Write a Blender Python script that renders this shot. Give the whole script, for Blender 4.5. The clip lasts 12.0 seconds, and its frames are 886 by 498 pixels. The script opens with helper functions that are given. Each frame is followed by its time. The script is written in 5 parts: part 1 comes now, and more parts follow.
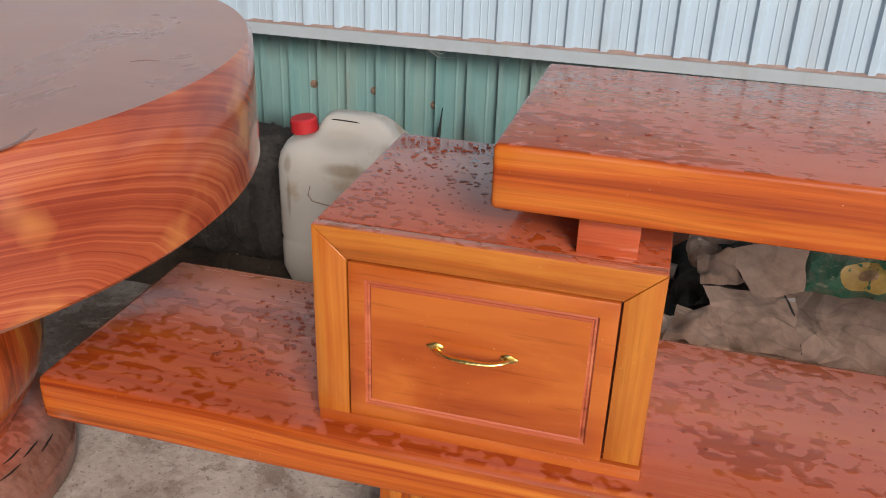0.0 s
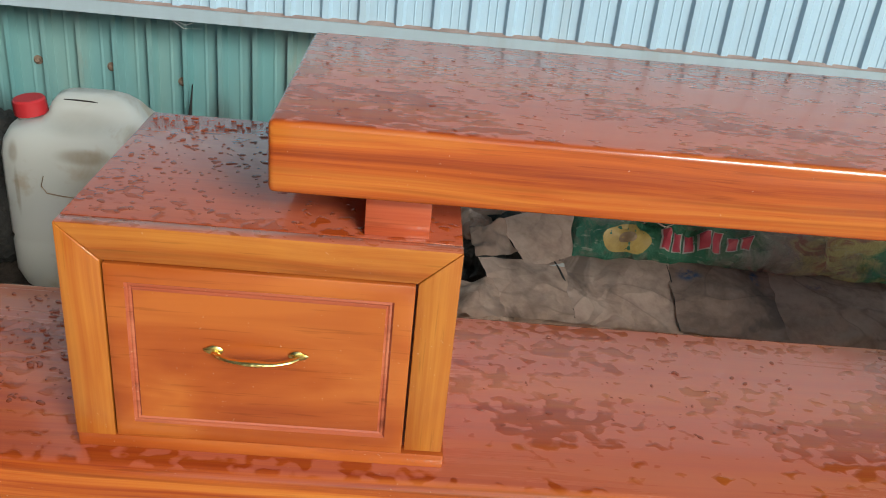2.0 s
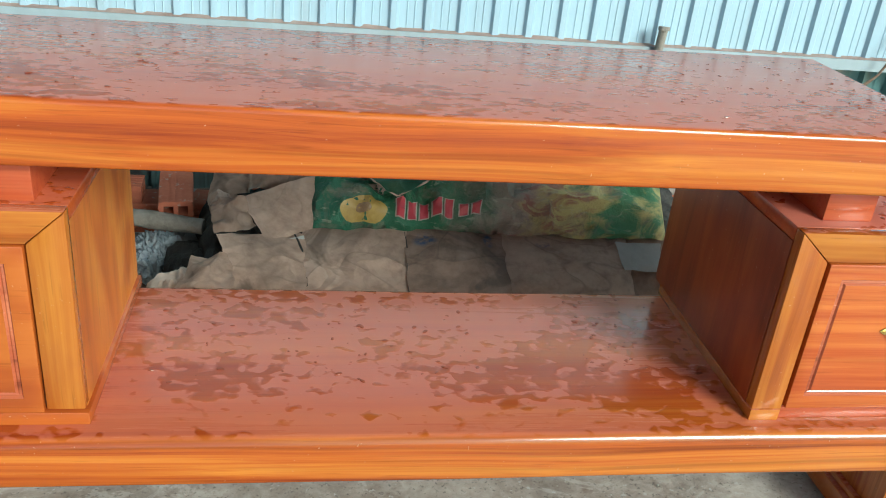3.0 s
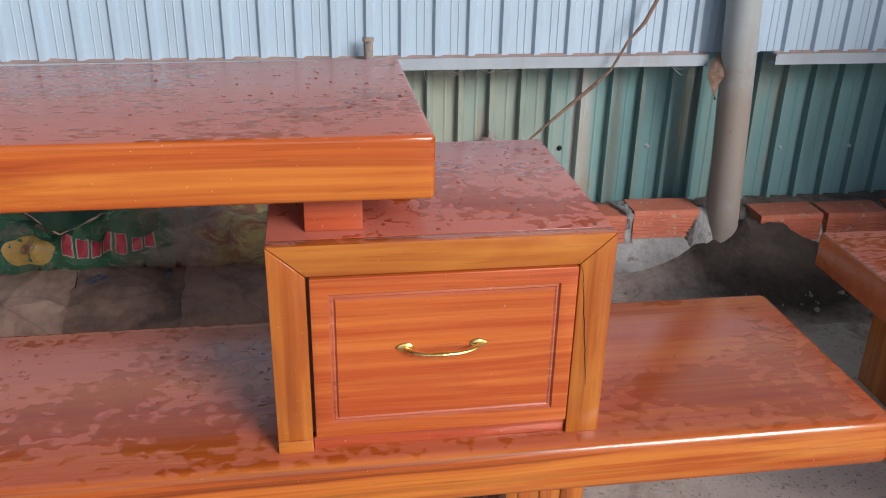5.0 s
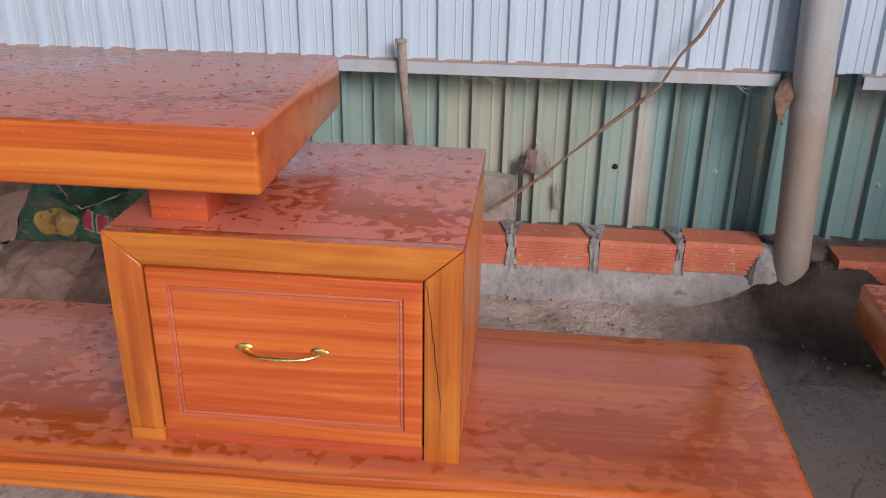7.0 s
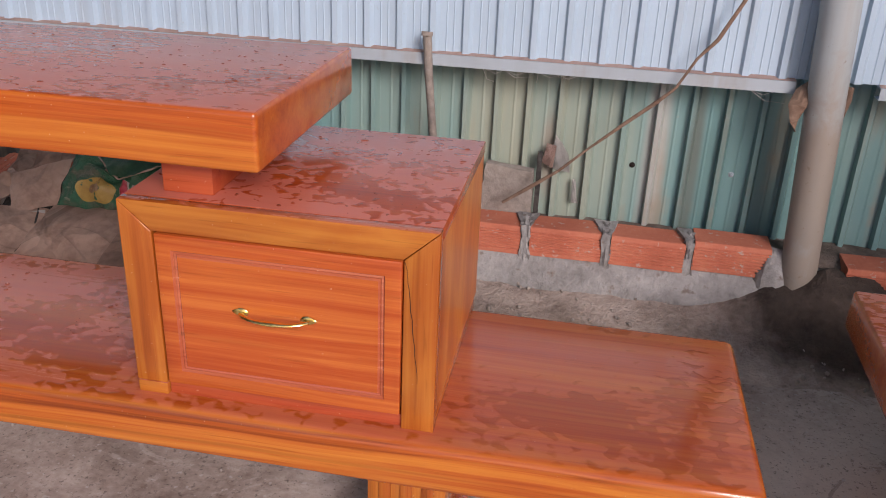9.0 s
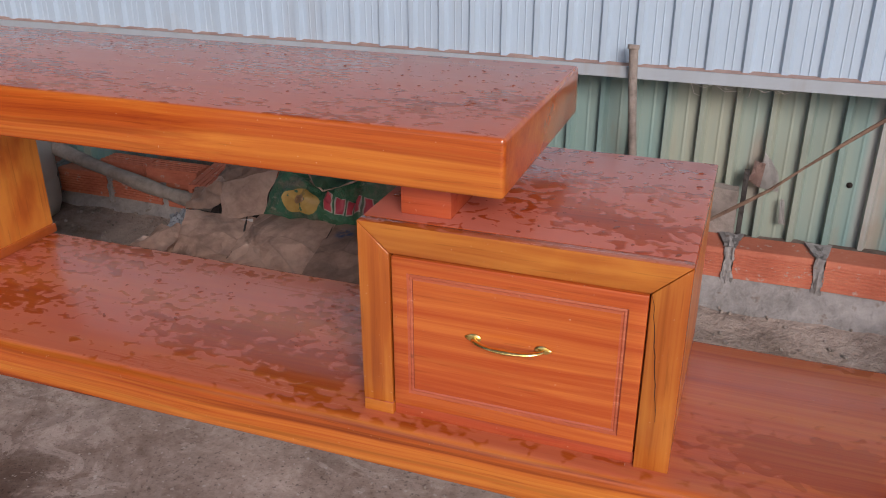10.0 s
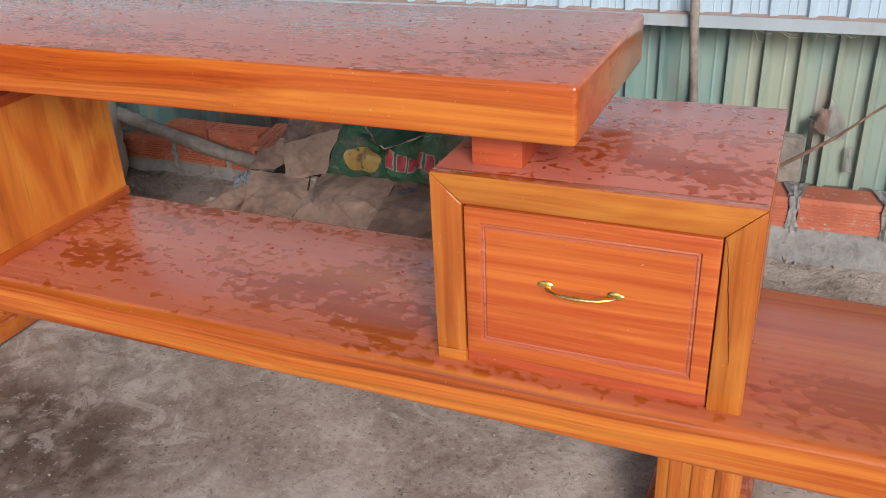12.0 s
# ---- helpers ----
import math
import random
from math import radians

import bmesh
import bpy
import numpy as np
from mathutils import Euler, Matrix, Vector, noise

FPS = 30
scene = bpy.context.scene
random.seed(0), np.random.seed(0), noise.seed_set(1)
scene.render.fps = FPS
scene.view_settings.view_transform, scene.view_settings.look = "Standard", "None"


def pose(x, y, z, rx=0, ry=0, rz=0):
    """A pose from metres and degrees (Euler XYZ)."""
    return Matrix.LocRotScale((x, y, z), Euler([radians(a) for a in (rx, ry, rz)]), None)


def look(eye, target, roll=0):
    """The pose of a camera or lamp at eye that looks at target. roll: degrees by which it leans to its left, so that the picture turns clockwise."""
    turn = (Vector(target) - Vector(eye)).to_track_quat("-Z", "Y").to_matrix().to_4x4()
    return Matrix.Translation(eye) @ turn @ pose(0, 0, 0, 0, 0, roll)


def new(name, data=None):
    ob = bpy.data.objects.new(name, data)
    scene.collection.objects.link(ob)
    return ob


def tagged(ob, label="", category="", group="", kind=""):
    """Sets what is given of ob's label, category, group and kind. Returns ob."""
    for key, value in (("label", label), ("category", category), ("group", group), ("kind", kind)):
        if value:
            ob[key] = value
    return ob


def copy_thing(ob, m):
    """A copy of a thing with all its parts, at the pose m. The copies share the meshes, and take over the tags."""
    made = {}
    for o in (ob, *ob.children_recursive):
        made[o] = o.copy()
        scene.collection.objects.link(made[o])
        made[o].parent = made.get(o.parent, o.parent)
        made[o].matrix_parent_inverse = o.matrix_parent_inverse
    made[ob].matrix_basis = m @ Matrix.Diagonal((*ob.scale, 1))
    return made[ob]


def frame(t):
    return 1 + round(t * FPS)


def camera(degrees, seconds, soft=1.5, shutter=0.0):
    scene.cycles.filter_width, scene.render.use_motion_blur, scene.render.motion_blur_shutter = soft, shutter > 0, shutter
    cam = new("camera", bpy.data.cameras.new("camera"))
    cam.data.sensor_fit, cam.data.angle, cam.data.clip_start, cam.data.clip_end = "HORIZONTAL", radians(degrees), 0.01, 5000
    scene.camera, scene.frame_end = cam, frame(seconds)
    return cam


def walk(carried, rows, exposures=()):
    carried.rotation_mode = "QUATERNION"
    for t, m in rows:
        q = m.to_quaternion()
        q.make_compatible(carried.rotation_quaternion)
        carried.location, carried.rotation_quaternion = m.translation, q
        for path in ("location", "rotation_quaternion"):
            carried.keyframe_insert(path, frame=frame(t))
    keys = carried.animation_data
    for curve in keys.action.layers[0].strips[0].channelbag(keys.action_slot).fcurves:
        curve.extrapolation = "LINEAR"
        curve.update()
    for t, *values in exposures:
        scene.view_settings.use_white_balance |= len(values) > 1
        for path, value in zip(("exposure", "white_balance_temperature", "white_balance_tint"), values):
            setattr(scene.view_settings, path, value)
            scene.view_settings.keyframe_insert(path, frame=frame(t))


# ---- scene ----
cam = camera(54.3, 12.0, 1.0)
PATH = [
    (0, (-0.492, -0.948, 1.123), (-0.948, 0.785, 0.237), 1.8),
    (0.5, (-0.64, -0.923, 1.114), (-0.999, 0.825, 0.211), 0.4),
    (1, (-0.668, -0.913, 1.1), (-0.939, 0.845, 0.185), 1.5),
    (1.5, (-0.627, -0.897, 1.093), (-0.746, 0.883, 0.188), 3.4),
    (2, (-0.536, -0.871, 1.089), (-0.435, 0.913, 0.191), 6.0),
    (2.5, (-0.393, -0.899, 1.096), (-0.102, 0.873, 0.217), 7.2),
    (3, (-0.177, -0.986, 1.1), (0.137, 0.782, 0.221), 5.8),
    (3.5, (-0.023, -1.018, 1.082), (0.278, 0.753, 0.203), 1.4),
    (3.7, (0.044, -1.012, 1.069), (0.354, 0.76, 0.195), 0.9),
    (5.3, (0.647, -1.0, 1.094), (0.913, 0.806, 0.279), 1.5),
    (5.5, (0.69, -1.021, 1.092), (0.865, 0.796, 0.276), 0.4),
    (6, (0.795, -1.018, 1.086), (0.798, 0.81, 0.274), -0.7),
    (6.5, (0.942, -0.956, 1.07), (0.826, 0.87, 0.264), 0.9),
    (6.7, (0.985, -0.947, 1.068), (0.835, 0.877, 0.262), 0.7),
    (8.3, (1.129, -1.004, 1.094), (0.833, 0.795, 0.271), 2.7),
    (8.5, (1.15, -1.014, 1.1), (0.857, 0.784, 0.273), 2.7),
    (9, (1.131, -1.017, 1.097), (0.825, 0.776, 0.266), 2.4),
    (9.5, (1.074, -0.996, 1.104), (0.672, 0.778, 0.272), 1.8),
    (10, (0.992, -1.006, 1.111), (0.366, 0.703, 0.28), -0.1),
    (10.5, (0.924, -1.029, 1.113), (0.107, 0.593, 0.276), -2.3),
    (11, (0.913, -1.045, 1.112), (0.055, 0.552, 0.267), -2.9),
    (11.5, (0.95, -1.04, 1.103), (0.179, 0.582, 0.224), -2.2),
    (11.8, (0.955, -1.041, 1.1035), (0.1975, 0.583, 0.2178), -2.33),
    (12, (0.97, -1.045, 1.105), (0.253, 0.587, 0.199), -2.7),
]
walk(cam, [(t, look(eye, target, roll)) for t, eye, target, roll in PATH], [
    (0.0, 0.56, 6800, 16), (0.5, 0.54, 6550, 13), (1.0, 0.54, 6480, 11), (1.5, 0.66, 6200, 5), (2.0, 0.63, 6050, -1), (2.5, 0.82, 5850, -7), (3.0, 0.94, 5800, -11), (3.7, 0.94, 5850, -13),
    (5.3, 0.37, 6300, 21), (8.5, 0.40, 6650, 27), (9.5, 0.30, 6600, 26), (10.0, 0.24, 6600, 25), (10.5, 0.51, 6450, 22), (12.0, 0.64, 6400, 14)])


# ---- world, daylight and exposure ----
world = bpy.data.worlds.new("world")
scene.world = world
world.use_nodes = True
wnt = world.node_tree
sky = wnt.nodes.new("ShaderNodeTexSky")
sky.sky_type = "NISHITA"
sky.sun_disc = False
sky.sun_elevation, sky.sun_rotation = radians(26.5), radians(149)
wnt.links.new(sky.outputs[0], wnt.nodes["Background"].inputs[0])
wnt.nodes["Background"].inputs[1].default_value = 0.10

# a hazy sun from the open front and right of the shed
sun = new("sun", bpy.data.lights.new("sun", "SUN"))
sun.data.energy, sun.data.angle, sun.data.color = 2.25, radians(24), (1.0, 0.95, 0.88)
sun.matrix_world = look((3.60, -6.00, 3.50), (0, 0, 0))


# ---- materials ----
class Nodes:
    """Short hand for building a node material."""

    def __init__(self, name, rough=0.5, metal=0.0):
        self.mat = bpy.data.materials.new(name)
        self.mat.use_nodes = True
        self.nt = self.mat.node_tree
        self.bsdf = self.nt.nodes["Principled BSDF"]
        self.bsdf.inputs["Roughness"].default_value = rough
        self.bsdf.inputs["Metallic"].default_value = metal

    def node(self, kind, **values):
        n = self.nt.nodes.new(kind)
        for key, value in values.items():
            n.inputs[key].default_value = value
        return n

    def link(self, a, b):
        self.nt.links.new(a, b)

    def coords(self, scale=(1, 1, 1), rot=(0, 0, 0), spread=0.0):
        """Object coordinates, scaled; spread shifts every object by its own amount."""
        tc = self.node("ShaderNodeTexCoord")
        mp = self.node("ShaderNodeMapping")
        mp.inputs["Scale"].default_value = scale
        mp.inputs["Rotation"].default_value = rot
        if spread:
            info = self.node("ShaderNodeObjectInfo")
            mul = self.node("ShaderNodeMath")
            mul.operation = "MULTIPLY"
            mul.inputs[1].default_value = spread
            self.link(info.outputs["Random"], mul.inputs[0])
            comb = self.node("ShaderNodeCombineXYZ")
            for i in range(3):
                self.link(mul.outputs[0], comb.inputs[i])
            self.link(comb.outputs[0], mp.inputs["Location"])
        self.link(tc.outputs["Object"], mp.inputs["Vector"])
        return mp.outputs[0]

    def noise(self, vec, scale, detail=5.0, rough=0.55, distort=0.0):
        n = self.node("ShaderNodeTexNoise")
        n.inputs["Scale"].default_value = scale
        n.inputs["Detail"].default_value = detail
        n.inputs["Roughness"].default_value = rough
        n.inputs["Distortion"].default_value = distort
        self.link(vec, n.inputs["Vector"])
        return n.outputs["Fac"]

    def ramp(self, fac, stops, interp="LINEAR"):
        r = self.node("ShaderNodeValToRGB")
        r.color_ramp.interpolation = interp
        el = r.color_ramp.elements
        while len(el) < len(stops):
            el.new(0.5)
        for e, (p, c) in zip(el, stops):
            e.position = p
            e.color = (c, c, c, 1) if isinstance(c, (int, float)) else (*c, 1)
        self.link(fac, r.inputs[0])
        return r.outputs[0]

    def mix(self, fac, a, b, blend="MIX"):
        m = self.node("ShaderNodeMix")
        m.data_type = "RGBA"
        m.blend_type = blend
        for value, sock in ((fac, m.inputs[0]), (a, m.inputs[6]), (b, m.inputs[7])):
            if hasattr(value, "is_output"):
                self.link(value, sock)
            elif isinstance(value, (int, float)):
                sock.default_value = value
            else:
                sock.default_value = (*value, 1)
        return m.outputs[2]

    def math(self, op, a, b=0.0):
        m = self.node("ShaderNodeMath")
        m.operation = op
        for value, sock in ((a, m.inputs[0]), (b, m.inputs[1])):
            if hasattr(value, "is_output"):
                self.link(value, sock)
            else:
                sock.default_value = value
        return m.outputs[0]

    def spot(self, x, y, rx, ry, axes="xy"):
        """1 at a place on the object, falling to 0 at the rim of an ellipse."""
        tc = self.node("ShaderNodeTexCoord")
        a = self.node("ShaderNodeVectorMath")
        a.operation = "SUBTRACT"
        c = self.node("ShaderNodeVectorMath")
        c.operation = "MULTIPLY"
        if axes == "xy":
            a.inputs[1].default_value, c.inputs[1].default_value = (x, y, 0), (1 / rx, 1 / ry, 0)
        else:
            a.inputs[1].default_value, c.inputs[1].default_value = (x, 0, y), (1 / rx, 0, 1 / ry)
        d = self.node("ShaderNodeVectorMath")
        d.operation = "LENGTH"
        self.link(tc.outputs["Object"], a.inputs[0])
        self.link(a.outputs[0], c.inputs[0])
        self.link(c.outputs[0], d.inputs[0])
        r = self.node("ShaderNodeMapRange")
        r.interpolation_type = "SMOOTHSTEP"
        for key, value in (("From Min", 0.35), ("From Max", 1.0), ("To Min", 1.0), ("To Max", 0.0)):
            r.inputs[key].default_value = value
        self.link(d.outputs["Value"], r.inputs["Value"])
        return r.outputs["Result"]

    def bump(self, height, strength, dist=0.01, normal=None):
        b = self.node("ShaderNodeBump")
        b.inputs["Strength"].default_value = strength
        b.inputs["Distance"].default_value = dist
        self.link(height, b.inputs["Height"])
        if normal:
            self.link(normal, b.inputs["Normal"])
        return b.outputs[0]

    def done(self, color=None, rough=None, normal=None):
        for value, key in ((color, "Base Color"), (rough, "Roughness"), (normal, "Normal")):
            if value is None:
                continue
            if hasattr(value, "is_output"):
                self.link(value, self.bsdf.inputs[key])
            elif isinstance(value, (int, float)):
                self.bsdf.inputs[key].default_value = value
            else:
                self.bsdf.inputs[key].default_value = (*value, 1)
        return self.mat


def upward(n):
    """1 on faces that look up, 0 on the others."""
    geo = n.node("ShaderNodeNewGeometry")
    sep = n.node("ShaderNodeSeparateXYZ")
    n.link(geo.outputs["Normal"], sep.inputs[0])
    return n.ramp(sep.outputs["Z"], [(0.75, 0.0), (0.95, 1.0)])


def wood(name, dark, mid, light, axis="x", film=0.0, patch=(1.0, 1.0), gloss=0.16, drops=0.0, wet_at=0.62, spots=(), figure=0.0, streaks=0.30, soft=0.030, coat=0.25, lines=1.0, darken=0.25, blot=42, heavy=()):
    """Varnished reddish hardwood with its grain along one axis; film: dull moisture on upward faces, its sheen put into
    the colour.
    """
    n = Nodes(name, gloss)

    def along(lengthwise, across):
        return {"x": (lengthwise, across, across), "y": (across, lengthwise, across), "z": (across, across, lengthwise)}[axis]

    # grain lines that wander a little from the straight
    drift = n.node("ShaderNodeTexNoise")
    drift.inputs["Scale"].default_value = 1.0
    drift.inputs["Detail"].default_value = 2.0
    n.link(n.coords(along(1.1, 4.5), spread=8.0), drift.inputs["Vector"])
    shift = n.node("ShaderNodeVectorMath")
    shift.operation = "MULTIPLY_ADD"
    shift.inputs[1].default_value = along(0.0, 0.055 + 0.10 * figure)
    n.link(drift.outputs["Color"], shift.inputs[0])
    n.link(n.coords(spread=7.0), shift.inputs[2])

    def grain(lengthwise, across, detail, rough):
        sc = n.node("ShaderNodeVectorMath")
        sc.operation = "MULTIPLY"
        sc.inputs[1].default_value = along(lengthwise, across)
        n.link(shift.outputs[0], sc.inputs[0])
        return n.noise(sc.outputs[0], 1.0, detail, rough, 0.15)

    broad = grain(0.5, 9.0, 2, 0.5)
    band = grain(0.45, 38.0, 3, 0.55)
    streak = grain(1.1, 130.0, 5, 0.68)
    line = grain(0.6, 85.0, 1, 0.5)
    tone = n.math("ADD", n.math("MULTIPLY", broad, 0.34), n.math("MULTIPLY", band, 0.66 - streaks))
    tone = n.math("ADD", tone, n.math("MULTIPLY", streak, streaks))
    if figure:
        swirl = n.noise(n.coords(along(1.3, 4.0), (0.0, 0.35, 0.2), spread=6.0), 1.5, 3, 0.5, 2.2)
        tone = n.math("ADD", n.math("MULTIPLY", tone, 1.0 - figure), n.math("MULTIPLY", swirl, figure))
    color = n.ramp(tone, [(0.37, dark), (0.47, mid), (0.60, light)])
    # dark late-wood lines, stronger in some boards' stretches than in others
    vein = n.ramp(line, [(0.30, 0.58), (0.37, 0.84), (0.45, 1.0)])
    strength = n.math("MULTIPLY", n.ramp(broad, [(0.38, 0.95), (0.62, 0.25)]), lines * (1.0 - figure))
    if axis == "x":
        # end grain shows no lines
        geo = n.node("ShaderNodeNewGeometry")
        sep = n.node("ShaderNodeSeparateXYZ")
        n.link(geo.outputs["Normal"], sep.inputs[0])
        end = n.ramp(n.math("ABSOLUTE", sep.outputs["X"]), [(0.6, 0.0), (0.9, 1.0)])
        strength = n.math("MULTIPLY", strength, n.math("SUBTRACT", 1.0, end))
        color = n.mix(n.math("MULTIPLY", end, 0.55), color, mid)
    color = n.mix(strength, color, n.mix(1.0, color, vein, "MULTIPLY"))
    dash = n.coords(along(9, 230), spread=5.0)
    pores = n.ramp(n.noise(dash, 1.0, 2, 0.6), [(0.30, 0.80), (0.38, 1.0)])
    color = n.mix(1.0, color, pores, "MULTIPLY")
    # tiny drops of spray, their glint put in as a pale colour
    spray = n.noise(n.coords((1, 1, 1), spread=3.0), 210, 1, 0.5)
    where = n.ramp(n.noise(n.coords((1, 1, 1), spread=4.0), 7, 3, 0.6), [(0.42, 0.0), (0.62, 1.0)])
    specks = n.math("MULTIPLY", n.ramp(spray, [(0.745, 0.0), (0.785, 1.0)]), where)
    color = n.mix(n.math("MULTIPLY", specks, 0.35), color, (0.72, 0.5, 0.3))
    rough = n.math("ADD", n.math("MULTIPLY", streak, 0.10), gloss - 0.04)
    height = n.math("ADD", n.math("MULTIPLY", streak, 0.20), n.math("MULTIPLY", band, 0.4))
    normal = n.bump(height, 0.12, 0.003)
    normal = n.bump(specks, 0.35, 0.002, normal)
    if film:
        up = upward(n)
        wet_at = wet_at + 0.005
        area = n.noise(n.coords((0.8 * patch[0], 1.1 * patch[1], 1), spread=9.0), 3.6, 2, 0.5, 0.6)
        blots = n.noise(n.coords((1.0 * patch[0], 1.35 * patch[1], 1), spread=4.0), blot, 0.7, 0.45, 0.55)
        beads = n.noise(n.coords((1.0 * patch[0], 1.6 * patch[1], 1), spread=6.0), 2.6 * blot, 1, 0.5, 0.2)
        wet = n.math("ADD", n.math("MULTIPLY", area, 0.62), n.math("MULTIPLY", blots, 0.52))
        wet = n.math("ADD", wet, n.math("MULTIPLY", beads, 0.07))
        for x, y, rx, ry, amount in spots:
            wet = n.math("ADD", wet, n.math("MULTIPLY", n.spot(x, y, rx, ry), amount))
        cover = n.ramp(wet, [(wet_at - soft, 1.0), (wet_at + soft, 0.0)])
        thin = n.ramp(n.noise(n.coords(along(1.0, 7.0), spread=2.0), 2.2, 5, 0.62, 0.6), [(0.33, 0.62), (0.62, 1.0)])
        amount = n.math("MULTIPLY", thin, film)
        for x, y, rx, ry, more in heavy:
            amount = n.math("ADD", amount, n.math("MULTIPLY", n.spot(x, y, rx, ry), more))
        dull = n.math("MULTIPLY", n.math("MULTIPLY", cover, up), n.math("MINIMUM", amount, 1.0))
        color = n.mix(n.math("MULTIPLY", up, 0.45), color, (0.40, 0.058, 0.010))
        # soaked blots are darker than dry wood
        color = n.mix(n.math("MULTIPLY", n.math("MULTIPLY", up, n.math("SUBTRACT", 1.0, cover)), darken), color, (0.17, 0.022, 0.006))
        # pinkish tone: moisture film with its reflected sheen painted in
        color = n.mix(dull, color, (0.53, 0.168, 0.122))
        rough = n.math("ADD", rough, n.math("MULTIPLY", dull, 0.22))
        lift = n.math("MULTIPLY", n.math("MULTIPLY", n.ramp(wet, [(wet_at - 0.005, 0.0), (wet_at + 0.03, 1.0)]), up), drops)
        normal = n.bump(lift, 0.5, 0.004, normal)
    n.bsdf.inputs["Coat Weight"].default_value = coat
    n.bsdf.inputs["Coat Roughness"].default_value = 0.07
    return n.done(color, rough, normal)


RED_D, RED_M, RED_L = (0.24, 0.032, 0.009), (0.43, 0.078, 0.016), (0.57, 0.155, 0.030)
YEL_D, YEL_M, YEL_L = (0.25, 0.053, 0.009), (0.385, 0.099, 0.014), (0.52, 0.188, 0.029)
M_SLAB = wood("varnished_slab_wood", RED_D, (0.44, 0.098, 0.014), (0.60, 0.210, 0.031), "x", film=0.40, blot=38, darken=0.31, heavy=((-0.05, 0.20, 0.75, 0.40, 0.25), (-1.12, 0.22, 0.40, 0.40, 0.05), (1.22, 0.20, 0.46, 0.60, -0.20)), drops=0.22, wet_at=0.655, spots=(
    (-0.31, 0.11, 0.13, 0.07, 0.14), (-0.44, 0.21, 0.13, 0.09, 0.08), (-0.20, 0.22, 0.32, 0.18, 0.060), (0.10, 0.15, 0.30, 0.13, 0.050), (0.40, 0.09, 0.09, 0.10, 0.10), (0.30, 0.07, 0.10, 0.06, 0.09),
    (1.16, 0.10, 0.12, 0.08, 0.19), (1.07, 0.10, 0.05, 0.06, 0.09), (1.36, 0.20, 0.10, 0.22, 0.075), (1.22, 0.38, 0.09, 0.04, 0.12), (1.28, 0.03, 0.14, 0.05, 0.06),
    (-1.20, 0.03, 0.20, 0.07, 0.05), (-1.27, 0.14, 0.10, 0.12, 0.05), (-1.14, 0.20, 0.16, 0.16, 0.035), (0.43, 0.29, 0.10, 0.08, 0.07), (-1.06, 0.24, 0.16, 0.22, 0.04)))
M_SHELF = wood("varnished_shelf_wood", RED_D, (0.45, 0.092, 0.013), (0.60, 0.200, 0.029), "x", film=0.80, darken=0.28, patch=(1.0, 1.6), drops=0.25, wet_at=0.640, spots=(
    (-0.50, 0.15, 0.28, 0.22, 0.035), (-0.10, 0.10, 0.42, 0.13, 0.035), (0.60, 0.20, 0.15, 0.22, 0.05), (0.35, 0.17, 0.20, 0.10, 0.02), (0.05, 0.30, 0.22, 0.09, -0.05)))
M_BOXTOP = wood("varnished_box_wood", RED_D, RED_M, RED_L, "x", film=0.82, patch=(1.1, 1.0), drops=0.35, wet_at=0.655, spots=(
    (0.89, 0.24, 0.09, 0.06, 0.12), (0.90, 0.35, 0.11, 0.06, 0.05), (0.70, 0.08, 0.07, 0.035, 0.05), (0.80, 0.15, 0.05, 0.06, 0.04), (0.87, 0.11, 0.09, 0.03, 0.05), (0.60, 0.06, 0.09, 0.03, 0.05)))
M_BOXTOP_WET = wood("soaked_box_wood", (0.20, 0.028, 0.008), (0.34, 0.058, 0.012), (0.44, 0.10, 0.02), "x", film=0.38, patch=(1.3, 1.2), drops=0.5, wet_at=0.665)
M_SIDE = wood("side_board_wood", (0.41, 0.098, 0.016), (0.51, 0.140, 0.021), (0.61, 0.222, 0.036), "z", gloss=0.34, figure=0.70, streaks=0.15, coat=0.06)
M_FRAME_X = wood("frame_wood_level", YEL_D, YEL_M, YEL_L, "x", film=0.6, wet_at=0.66, lines=0.7, figure=0.25, streaks=0.30)
M_FRAME_Z = wood("frame_wood_upright", YEL_D, YEL_M, YEL_L, "z", lines=0.7, figure=0.25, streaks=0.30)
# red board wood with the shade of the unlit side put into its tone
M_SIDE_SHADED = wood("shaded_red_side_board_wood", (0.17, 0.028, 0.009), (0.26, 0.046, 0.013), (0.34, 0.075, 0.018), "z", gloss=0.30, figure=0.5, streaks=0.15, coat=0.08)
M_DRAWER = wood("drawer_wood", (0.34, 0.052, 0.012), RED_M, RED_L, "x", gloss=0.18, lines=0.35, streaks=0.36)
M_DRAWER_Y = wood("drawer_wood_yellow", (0.30, 0.056, 0.011), (0.375, 0.080, 0.014), (0.47, 0.125, 0.022), "x", gloss=0.18, figure=0.6, streaks=0.12, lines=0.2)
M_GROOVE = wood("groove_wood", (0.29, 0.056, 0.024), (0.40, 0.095, 0.042), (0.50, 0.15, 0.07), "x", gloss=0.25)
M_RED = wood("red_block_wood", (0.18, 0.025, 0.012), (0.38, 0.065, 0.025), (0.46, 0.10, 0.035), "x", film=0.3)
M_LEG = wood("leg_wood", RED_D, YEL_M, YEL_L, "z")
M_DUSTY = wood("dusty_pedestal_wood", (0.12, 0.040, 0.025), (0.20, 0.085, 0.060), (0.28, 0.14, 0.105), "z", film=0.5, gloss=0.3)
M_TURNED = wood("turned_pedestal_wood", RED_D, RED_M, YEL_L, "z", film=0.5)


